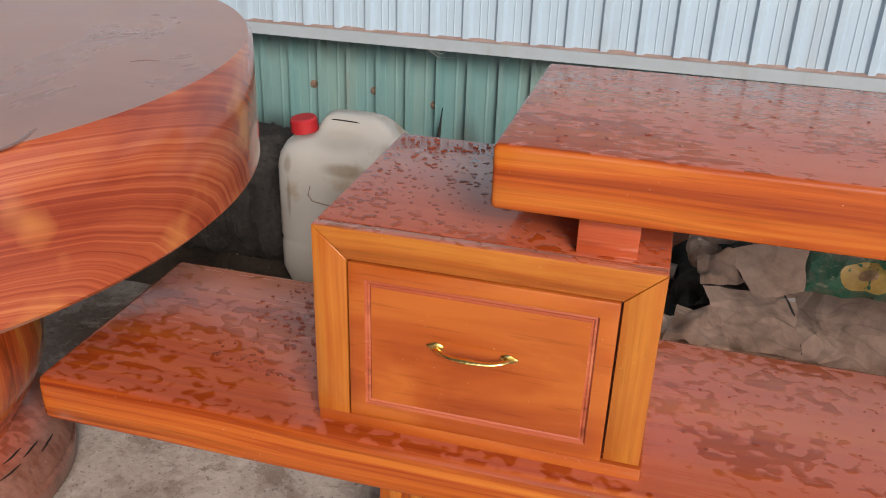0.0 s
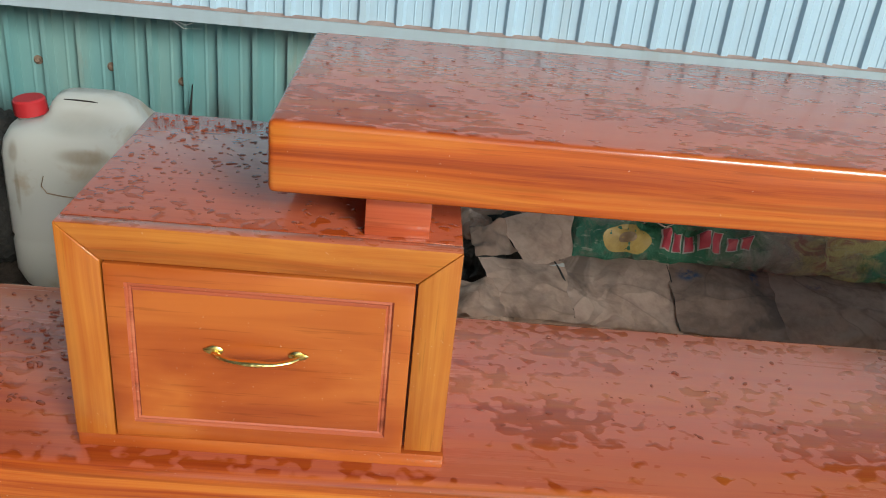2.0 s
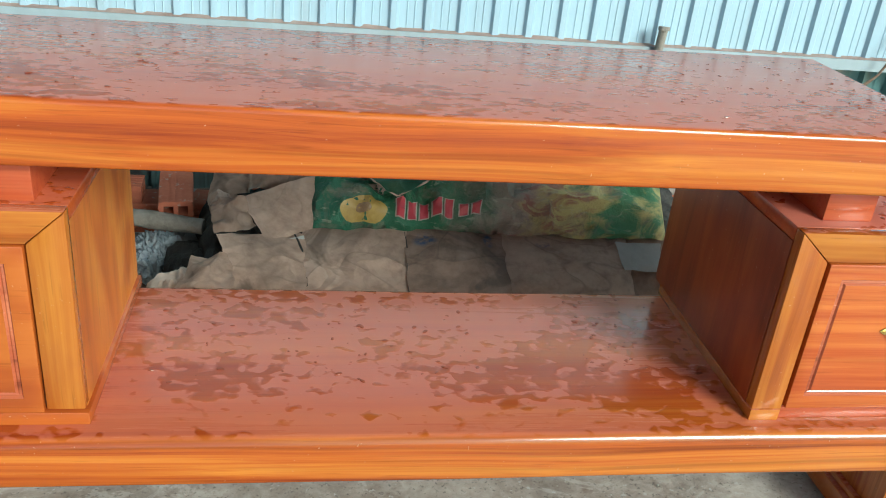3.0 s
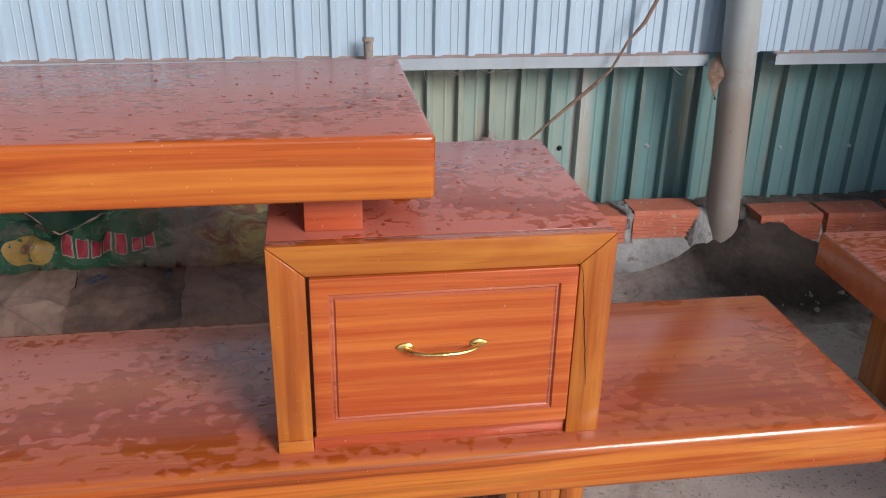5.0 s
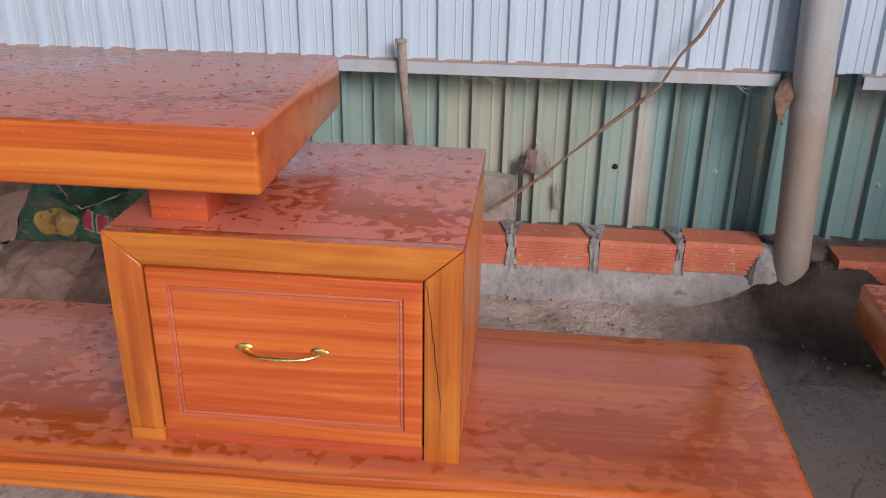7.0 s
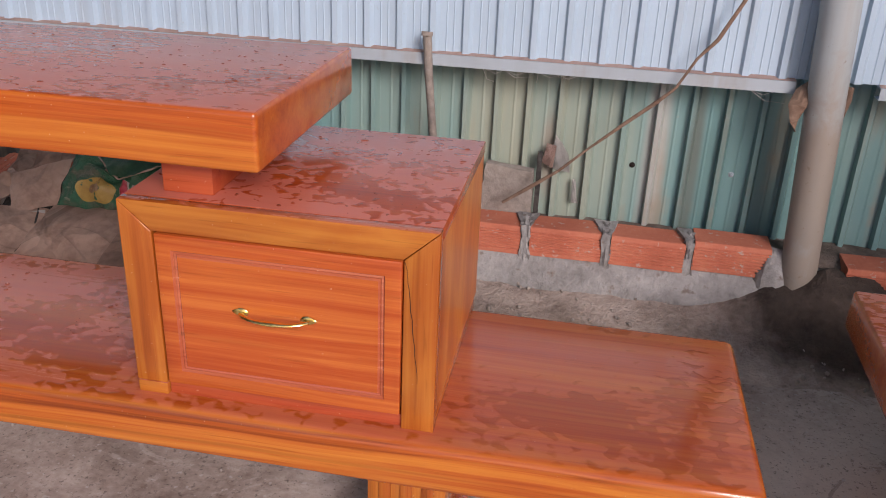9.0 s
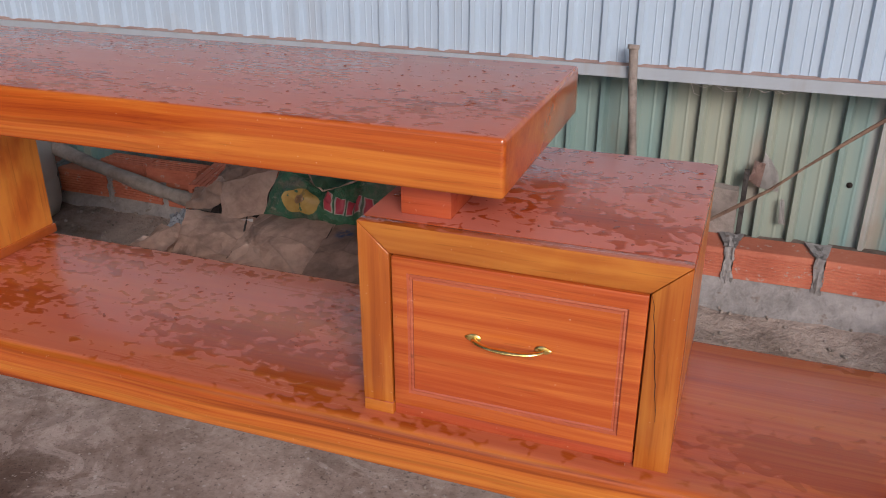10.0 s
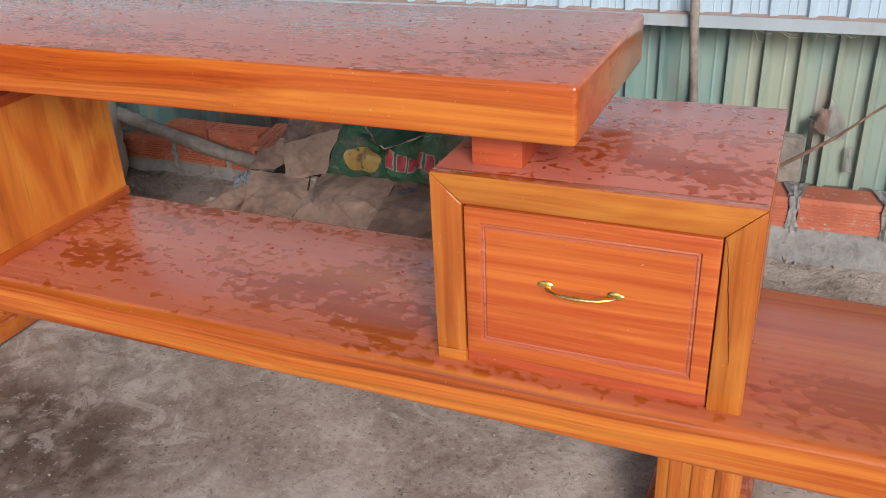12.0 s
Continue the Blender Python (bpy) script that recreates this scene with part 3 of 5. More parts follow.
def lathe(profile, steps=48):
    """A turned form from radii and heights."""
    b = bmesh.new()
    rings = []
    for r, z in profile:
        if r < 1e-5:
            rings.append([b.verts.new((0, 0, z))])
        else:
            rings.append([b.verts.new((r * math.cos(2 * math.pi * i / steps), r * math.sin(2 * math.pi * i / steps), z)) for i in range(steps)])
    for lo, hi in zip(rings, rings[1:]):
        for i in range(steps):
            j = (i + 1) % steps
            if len(lo) == 1:
                b.faces.new((lo[0], hi[j], hi[i]))
            elif len(hi) == 1:
                b.faces.new((lo[i], lo[j], hi[0]))
            else:
                b.faces.new((lo[i], lo[j], hi[j], hi[i]))
    bmesh.ops.recalc_face_normals(b, faces=list(b.faces))
    return b


def tube(points, radii, sides=10, flat=1.0, bm=None):
    """A round bar along points; flat squeezes its section."""
    b = bm or bmesh.new()
    pts = [Vector(p) for p in points]
    rings = []
    for i, p in enumerate(pts):
        d = (pts[min(i + 1, len(pts) - 1)] - pts[max(i - 1, 0)]).normalized()
        side = d.cross(Vector((0, 0, 1)))
        side = side.normalized() if side.length > 1e-4 else Vector((1, 0, 0))
        up = side.cross(d)
        r = radii[i] if isinstance(radii, (list, tuple)) else radii
        rings.append([b.verts.new(p + side * (r * math.cos(2 * math.pi * k / sides)) + up * (r * flat * math.sin(2 * math.pi * k / sides))) for k in range(sides)])
    for lo, hi in zip(rings, rings[1:]):
        for k in range(sides):
            b.faces.new((lo[k], lo[(k + 1) % sides], hi[(k + 1) % sides], hi[k]))
    b.faces.new(rings[0][::-1])
    b.faces.new(rings[-1])
    bmesh.ops.recalc_face_normals(b, faces=list(b.faces))
    return b


def corrugated(x0, x1, z0, z1, phase, pitch=0.0858, rise=0.017, dent=0.0, seed=0, beads=True):
    """Ribbed roofing sheet in the plane y = 0, ribs standing towards -y."""
    b = bmesh.new()
    shape = [(0.0, 0.0), (0.006, 1.0), (0.020, 1.0), (0.028, 0.0), (0.045, 0.0), (0.0475, 0.16), (0.050, 0.0), (0.064, 0.0), (0.0665, 0.16), (0.069, 0.0)]
    if not beads:
        shape = [(0.0, 0.0), (0.003, 1.0), (0.015, 1.0), (0.024, 0.0), (0.050, 0.02), (0.055, 0.10), (0.060, 0.02)]
    xs = []
    k = math.floor((x0 - phase) / pitch)
    while phase + k * pitch < x1:
        xs += [(phase + k * pitch + dx, -rise * h) for dx, h in shape]
        k += 1
    levels = 24
    rows = []
    for j in range(levels + 1):
        z = z0 + (z1 - z0) * j / levels
        rows.append([b.verts.new((x, y + dent * noise.noise(Vector((x * 1.3, z * 1.7, seed))), z)) for x, y in xs])
    for lo, hi in zip(rows, rows[1:]):
        for i in range(len(xs) - 1):
            b.faces.new((lo[i], lo[i + 1], hi[i + 1], hi[i]))
    return b


def crumple(b, amount, scale, seed, creases=0.6):
    """Pushes the points of a mesh about, with rounded and with sharp folds."""
    b.normal_update()
    for v in b.verts:
        p = v.co * scale + Vector((seed * 3.1, seed * 1.7, seed * 0.9))
        soft = noise.noise(p)
        sharp = 1.0 - 2.0 * abs(noise.noise(p * 1.9 + Vector((5, 3, 1))))
        fine = 1.0 - 2.0 * abs(noise.noise(p * 4.3))
        v.co += v.normal * amount * (soft * (1 - creases) + creases * (0.65 * sharp + 0.35 * fine) - 0.3)
    return b


def pillow(w, d, h, n=40, m=26, sharp=0.45):
    """A filled sack lying flat: w long, d deep, h thick, thin at its hem; its origin is underneath."""
    b = bmesh.new()
    sides = []
    for s in (1, -1):
        grid = []
        for i in range(n + 1):
            u = -1 + 2 * i / n
            col = []
            for j in range(m + 1):
                q = -1 + 2 * j / m
                t = max(0.0, (1 - abs(u) ** 3.2)) ** sharp * max(0.0, (1 - abs(q) ** 2.6)) ** sharp
                col.append(b.verts.new((u * w / 2, q * d / 2, h / 2 + s * h / 2 * t)))
            grid.append(col)
        sides.append(grid)
        for i in range(n):
            for j in range(m):
                f = (grid[i][j], grid[i + 1][j], grid[i + 1][j + 1], grid[i][j + 1])
                b.faces.new(f if s == 1 else f[::-1])
    bmesh.ops.remove_doubles(b, verts=list(b.verts), dist=1e-4)
    return b


# ---- the shed ----
def floor_mesh():
    b = bmesh.new()
    nx, ny = 150, 110
    rows = []
    for j in range(ny + 1):
        y = -6.2 + 7.7 * j / ny
        row = []
        for i in range(nx + 1):
            x = -5.2 + 11.2 * i / nx
            p = Vector((x, y, 0))
            z = 0.010 * noise.noise(p * 1.3) + 0.006 * noise.noise(p * 4.0)
            row.append(b.verts.new((x, y, z - 0.006)))
        rows.append(row)
    for lo, hi in zip(rows, rows[1:]):
        for i in range(nx):
            b.faces.new((lo[i], lo[i + 1], hi[i + 1], hi[i]))
    return b


tagged(part("floor", floor_mesh(), M_FLOOR), "worn stained grey concrete floor with dirt and dust", "floor", kind="structure")


def bank_mesh():
    """Trodden dirt that rises towards the foot of the wall."""
    b = bmesh.new()
    nx, ny = 320, 26
    rows = []
    for j in range(ny + 1):
        q = j / ny
        row = []
        for i in range(nx + 1):
            x = -3.0 + 6.2 * i / nx
            y = 0.66 + 0.54 * q + 0.05 * noise.noise(Vector((x * 2.2, 0, 3))) * (1 - q)
            p = Vector((x, y, 0))
            s = max(0.0, min(1.0, (q - 0.05) / 0.85))
            z = -0.016 + 0.080 * s * s * (3 - 2 * s) + s * (0.007 * noise.noise(p * 9) + 0.006 * noise.noise(p * 24))
            z += 0.118 * math.exp(-((x - 1.78) / 0.19) ** 2 - ((y - 1.09) / 0.11) ** 2) * (1 + 0.22 * noise.noise(p * 14) + 0.14 * noise.noise(p * 38))
            row.append(b.verts.new((x, y, z)))
        rows.append(row)
    for lo, hi in zip(rows, rows[1:]):
        for i in range(nx):
            b.faces.new((lo[i], lo[i + 1], hi[i + 1], hi[i]))
    return b


def shaded_dirt():
    """Dirt with ragged dark stretches: dark soil, and shade put into the colour."""
    n = Nodes("dirt_with_shade", 0.9)
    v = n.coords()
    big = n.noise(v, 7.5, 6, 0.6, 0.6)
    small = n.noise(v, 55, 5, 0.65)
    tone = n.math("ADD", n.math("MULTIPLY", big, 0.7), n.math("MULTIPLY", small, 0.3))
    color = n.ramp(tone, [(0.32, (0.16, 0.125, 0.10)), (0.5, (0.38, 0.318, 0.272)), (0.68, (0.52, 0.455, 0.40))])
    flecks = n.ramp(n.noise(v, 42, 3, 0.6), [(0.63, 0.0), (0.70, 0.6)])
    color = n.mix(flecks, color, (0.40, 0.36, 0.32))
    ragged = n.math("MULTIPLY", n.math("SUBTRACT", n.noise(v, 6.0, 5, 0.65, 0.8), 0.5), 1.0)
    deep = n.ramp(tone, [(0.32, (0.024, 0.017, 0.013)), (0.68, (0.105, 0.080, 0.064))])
    # by post, heap and table: dark soil with their shade painted in
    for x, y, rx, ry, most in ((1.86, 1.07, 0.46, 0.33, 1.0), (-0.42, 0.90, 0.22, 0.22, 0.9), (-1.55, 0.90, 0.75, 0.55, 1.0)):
        darken = n.math("ADD", n.spot(x, y, rx, ry), ragged)
        color = n.mix(n.ramp(darken, [(0.12, 0.0), (0.75, most)]), color, deep)
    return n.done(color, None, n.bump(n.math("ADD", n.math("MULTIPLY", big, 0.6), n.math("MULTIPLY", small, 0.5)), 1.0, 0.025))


M_BANK = shaded_dirt()
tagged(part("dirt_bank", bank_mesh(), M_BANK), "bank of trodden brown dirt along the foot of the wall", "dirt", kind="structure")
crumbs = bmesh.new()
rng = random.Random(5)
for k in range(420):
    x, y = rng.uniform(-1.6, 2.2), rng.uniform(0.80, 1.09)
    r = rng.uniform(0.002, 0.008) * (1.4 if rng.random() > 0.9 else 1)
    z = 0.064 * min(1.0, max(0.0, (y - 0.70) / 0.38)) ** 1.3
    m = pose(x, y, z, rng.uniform(0, 90), rng.uniform(0, 90), rng.uniform(0, 90)) @ Matrix.Diagonal((r, r * rng.uniform(0.6, 1), r * rng.uniform(0.4, 0.9), 1))
    bmesh.ops.create_icosphere(crumbs, subdivisions=1, radius=1.0, matrix=m)
for k in range(70):
    x, y = rng.uniform(-1.1, 1.6), rng.uniform(-0.45, 0.45)
    r = rng.uniform(0.0012, 0.0045)
    m = pose(x, y, 0.0, rng.uniform(0, 90), rng.uniform(0, 90), 0) @ Matrix.Diagonal((r, r * 0.8, r * 0.6, 1))
    bmesh.ops.create_icosphere(crumbs, subdivisions=1, radius=1.0, matrix=m)
tagged(part("crumbs", crumbs, M_STICK, smooth=False), "scattered grey crumbs of mortar and gravel", "gravel", kind="stuff")

Y_UP, Y_LOW = 1.172, 1.275
wall_up = part("wall_north_upper", corrugated(-5.2, 6.0, 0.637, 3.9, 0.010, 0.0858, 0.012, 0.003, 2), M_BLUE, smooth=False)
wall_up.location = (0, Y_UP, 0)
tagged(wall_up, "pale blue corrugated steel sheet wall above the rail", "wall", kind="structure")
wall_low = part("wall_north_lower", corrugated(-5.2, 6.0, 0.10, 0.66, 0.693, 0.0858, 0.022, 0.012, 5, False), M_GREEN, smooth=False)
wall_low.location = (0, Y_LOW, 0)
tagged(wall_low, "faded teal corrugated steel sheet wall, stained and dented, near black along parts of its foot", "wall", kind="structure")

# the entry at x 1.251 is a dark hole, drawn as a black screw
for sx, sz in ((-1.469, 0.447), (-1.288, 0.446), (-1.113, 0.424), (-0.819, 0.375), (1.251, 0.349), (1.511, 0.348), (1.925, 0.33), (2.15, 0.33)):
    screw = part("screw", lathe([(0, -0.004), (0.0115, -0.004), (0.0115, 0.0015), (0.0065, 0.002), (0.0065, 0.008), (0.004, 0.011), (0, 0.011)], 12), M_TWIG if sx < 0 else M_BLACK if sx < 1.3 else M_STEEL, wall_low)
    screw.matrix_local = pose(sx, 0.012 * noise.noise(Vector((sx * 1.3, sz * 1.7, 5))) - 0.001, sz, 90, 0, 0) @ Matrix.Scale(1.0 if sx < 0 else 0.68, 4)


def rail(name, x0, x1):
    """Galvanised angle rail with a dusty ledge on top."""
    b = box(x0, x1, 1.146, 1.1485, 0.606, 0.635)
    box(x0, x1, 1.1485, 1.185, 0.632, 0.635, bm=b)
    box(x0, x1, 1.1485, 1.185, 0.606, 0.608, bm=b)
    ob = part(name, b, M_STEEL, smooth=False)
    d = bmesh.new()
    k = int((x1 - x0) / 0.02)
    rows = []
    for j in range(5):
        y = 1.149 + 0.030 * j / 4
        rows.append([d.verts.new((x0 + (x1 - x0) * i / k, y, 0.6355 + (0.004 * j / 4 + 0.006 * max(0, noise.noise(Vector((i * 0.37, j * 0.9, x0))))) * (j > 0))) for i in range(k + 1)])
    for lo, hi in zip(rows, rows[1:]):
        for i in range(k):
            d.faces.new((lo[i], lo[i + 1], hi[i + 1], hi[i]))
    part("dust", d, M_DUST, ob, "reddish dust lying on the ledge")
    return tagged(ob, "galvanised steel rail with a ledge of reddish dust", "rail", kind="structure")


rail("trim_rail", -5.2, 1.60)
rail("trim_rail", 1.79, 6.0)

# a post of steel pipe in a mound of mortar
post = thing("post", pose(1.694, 1.105, 0.10, 0, -3.4, 0), "grey painted steel pipe post with rust stains set in mortar", "post", kind="structure")
part("pipe", lathe([(0.0, 0.0), (0.044, 0.0), (0.044, 0.2), (0.044, 3.8), (0.0, 3.8)], 32), M_PIPE, post)
mound = lathe([(0.062, 0.03), (0.066, 0.12), (0.062, 0.175), (0.052, 0.215), (0.036, 0.240), (0.0, 0.245)], 28)
for v in mound.verts:
    v.co.x = v.co.x * 0.80 - 0.056
    v.co.y = v.co.y * 0.62 + 0.016
    v.co.z = v.co.z * 0.86 - 0.10
crumple(mound, 0.03, 16, 3)
crumple(mound, 0.012, 45, 5)
part("mortar_mound", mound, M_MORTAR, post, "lumpy grey mortar round the foot")

# bent rusty strap round the post at the rail
for bend, widths in ((((1.632, 1.138, 0.640), (1.612, 1.115, 0.624), (1.601, 1.095, 0.590), (1.600, 1.088, 0.555), (1.606, 1.090, 0.530)), (0.010, 0.020, 0.021, 0.016, 0.005)),
                     (((1.722, 1.150, 0.632), (1.719, 1.140, 0.600), (1.715, 1.135, 0.560), (1.708, 1.138, 0.520)), (0.010, 0.012, 0.010, 0.003))):
    strap = tube(bend, widths, 8, 0.25)
    tagged(part("strap", crumple(strap, 0.006, 30, 7), M_TWIG), "brown bent strip of bark hanging beside the pipe", "strip")


def dip(x):
    """How much lower the curb runs at its far end."""
    s_ = max(0.0, min(1.0, (0.1 - x) / 0.6))
    return 0.034 * s_ * s_ * (3 - 2 * s_)


# the curb: mortar footing with a course of hollow bricks along the wall
def footing():
    b = bmesh.new()
    prof = [(1.02, 0.0), (1.046, 0.045), (1.062, 0.072), (1.086, 0.100), (1.106, 0.122), (1.118, 0.168), (1.16, 0.170), (1.27, 0.172), (1.27, -0.01)]
    k = 420
    rows = []
    for i in range(k + 1):
        x = -5.2 + 11.2 * i / k
        lift = 0.010 * max(0.0, min(1.0, (x - 1.25) / 0.35)) * (x < 1.7) - 0.025 * (x > 1.75)
        row = []
        for m, (y, z) in enumerate(prof):
            nz = noise.noise(Vector((x * 9, m * 0.8, 1.0))) + 0.6 * noise.noise(Vector((x * 27, m * 1.9, 4.0)))
            row.append(b.verts.new((x, y + 0.006 * nz * (m < 8), max(-0.01, z + lift * (m > 2) - dip(x) * (m > 1) + 0.008 * nz * (0 < m < 7)))))
        rows.append(row)
    for lo, hi in zip(rows, rows[1:]):
        for m in range(len(prof) - 1):
            b.faces.new((lo[m], hi[m], hi[m + 1], lo[m + 1]))
    bmesh.ops.recalc_face_normals(b, faces=list(b.faces))
    return b


curb = tagged(part("curb", footing(), M_MORTAR), "low curb of red hollow bricks on a rough grey mortar footing", "curb", kind="structure")


# uneven strip added to darken the ledge behind the bricks
ledge = bmesh.new()
ledge_rows = []
for j in range(5):
    ledge_rows.append([ledge.verts.new((-5.2 + 11.2 * i / 520, 1.150 + 0.030 * j, 0.180 - dip(-5.2 + 11.2 * i / 520) + 0.001 * j + 0.006 * noise.noise(Vector((i * 0.55, j * 0.9, 3.0))) - 0.02 * (j == 0))) for i in range(521)])
for lo, hi in zip(ledge_rows, ledge_rows[1:]):
    for i in range(520):
        ledge.faces.new((lo[i], lo[i + 1], hi[i + 1], hi[i]))
part("dirt", ledge, earthy("ledge_brown", (0.05, 0.040, 0.033), (0.14, 0.112, 0.092), (0.24, 0.20, 0.17), 9, 0.9, 0.95, 60), curb, "dark brown strip laid behind the bricks")


def ribbed_brick():
    """Clay block, 190 x 95 x 80 mm, with ribbed long faces; origin at its middle."""
    L, D, H = 0.190, 0.095, 0.080
    prof = [(-D / 2, -H / 2)]
    ribs = 7
    for i in range(ribs):
        a = -H / 2 + 0.010 + (H - 0.02) * i / ribs
        s = (H - 0.02) / ribs
        prof += [(-D / 2, a), (-D / 2 + 0.0035, a + 0.2 * s), (-D / 2 + 0.0035, a + 0.45 * s), (-D / 2, a + 0.65 * s)]
    prof += [(-D / 2 + 0.002, H / 2 - 0.003), (-D / 2 + 0.006, H / 2), (D / 2, H / 2), (D / 2, -H / 2)]
    b = bmesh.new()
    ends = [[b.verts.new((x, y, z)) for y, z in prof] for x in (-L / 2, L / 2)]
    k = len(prof)
    for i in range(k):
        b.faces.new((ends[0][i], ends[1][i], ends[1][(i + 1) % k], ends[0][(i + 1) % k]))
    b.faces.new(ends[0][::-1])
    b.faces.new(ends[1])
    bmesh.ops.recalc_face_normals(b, faces=list(b.faces))
    return b


# ---- the television stand ----
TOP, BASE = 0.330, 0.247          # lower slab
BOX_TOP = 0.647
SH_LO, SH_HI = 0.703, 0.787       # upper shelf
stand = thing("tv_stand", pose(0, 0, 0), "long varnished red-brown wooden television stand with two drawer boxes", "television stand")


def slab(x0, x1, y0, y1, z0, z1, r=0.008, wave=0.0, seed=0):
    """A heavy plank with rounded edges, cut along its length so that it can bend a little."""
    b = box(x0, x1, y0, y1, z0, z1, r, 3)
    cuts = 24
    for i in range(1, cuts):
        x = x0 + (x1 - x0) * i / cuts
        bmesh.ops.bisect_plane(b, geom=list(b.verts) + list(b.edges) + list(b.faces), plane_co=(x, 0, 0), plane_no=(1, 0, 0))
    for v in b.verts:
        k = noise.noise(Vector((v.co.x * 1.1, seed, 0)))
        v.co.z += wave * k * (1.0 if v.co.z < (z0 + z1) / 2 else 0.25)
        v.co.y += 0.5 * wave * noise.noise(Vector((v.co.x * 2.0, seed + 3, 0)))
    return b


part("lower_slab", slab(-1.387, 1.422, -0.034, 0.395, BASE, TOP, 0.015, 0.004, 1), M_SLAB, stand, "thick lower plank with dull wet film")
shelf_plank = slab(-0.684, 0.708, -0.002, 0.423, SH_LO, SH_HI, 0.007, 0.006, 7)
for v in shelf_plank.verts:
    v.co.y += 0.0175 * (v.co.x / 0.7) * max(0.0, v.co.y / 0.42)   # a little wider at one end
part("upper_shelf", shelf_plank, M_SHELF, stand, "thick upper plank with streaks of moisture")

for x0, y0 in ((-0.578, 0.027), (0.544, 0.043)):
    part("support_block", box(x0, x0 + 0.076, y0, y0 + 0.29, BOX_TOP, SH_LO, 0.002), M_RED, stand, "red-stained wooden block under the upper plank")


def leg(xc, y0):
    """Flat leg with a moulded foot."""
    post_ = part("leg", box(xc - 0.065, xc + 0.065, y0 + 0.02, y0 + 0.23, 0.05, BASE, 0.004), M_LEG, stand)
    foot = box(xc - 0.084, xc + 0.084, y0, y0 + 0.25, 0.006, 0.05, 0.006)
    box(xc - 0.076, xc + 0.076, y0 + 0.008, y0 + 0.242, 0.05, 0.066, 0.006, bm=foot)
    part("foot", foot, M_FRAME_X, post_, "stepped foot moulding")
    for dx in (-0.035, 0.0, 0.035):
        part("flute", box(xc + dx - 0.010, xc + dx + 0.010, y0 + 0.017, y0 + 0.021, 0.075, BASE - 0.004, 0.0015), M_LEG, post_)


leg(0.903, 0.042)
leg(-0.803, 0.090)


def grooved_panel(x0, x1, y0, y1, z0, z1, inset):
    """Drawer front with a routed groove round its field."""
    b = box(x0, x1, y0, y1, z0, z1, 0.002)
    b.faces.ensure_lookup_table()
    face = max((f for f in b.faces if f.normal.y < -0.9), key=lambda f: f.calc_area())
    bmesh.ops.inset_individual(b, faces=[face], thickness=inset)
    groove = set()
    for wide, deep in ((0.0035, -0.0035), (0.0035, 0.0012), (0.0030, -0.0012), (0.0035, 0.0030)):
        groove.update(bmesh.ops.inset_individual(b, faces=[face], thickness=wide, depth=deep)["faces"])
    for f in groove:
        f.material_index = 1
    face.material_index = 0
    return b


def handle_mesh():
    """Bow handle, 113 mm long, with flared ends and a ribbed middle; origin at its middle on the wood."""
    pts, rad = [], []
    for i in range(33):
        s = -1 + 2 * i / 32
        x = 0.056 * s
        out = 0.016 * (1 - abs(s) ** 3.4)
        pts.append((x, -0.003 - out, -0.0015 * (1 - s * s)))
        r = 0.0040 + 0.0007 * math.exp(-((abs(s) - 0.86) / 0.10) ** 2) + 0.0018 * math.exp(-(s / 0.30) ** 2)
        r += 0.0006 * math.sin(s * 60) * (abs(s) < 0.33)
        rad.append(r)
    b = tube(pts, rad, 12, 0.75)
    for s in (-1, 1):
        rose = lathe([(0, 0.0045), (0.004, 0.004), (0.0075, 0.0015), (0.008, 0.0)], 16)
        me = bpy.data.meshes.new("rose")
        for v in rose.verts:
            v.co = Vector((s * 0.057 + v.co.x * 1.75, -v.co.z * 0.5, v.co.y * (1.0 - 0.45 * max(0.0, s * v.co.x / 0.008)) + 0.0015))
        rose.to_mesh(me)
        rose.free()
        b.from_mesh(me)
        bpy.data.meshes.remove(me)
    return b


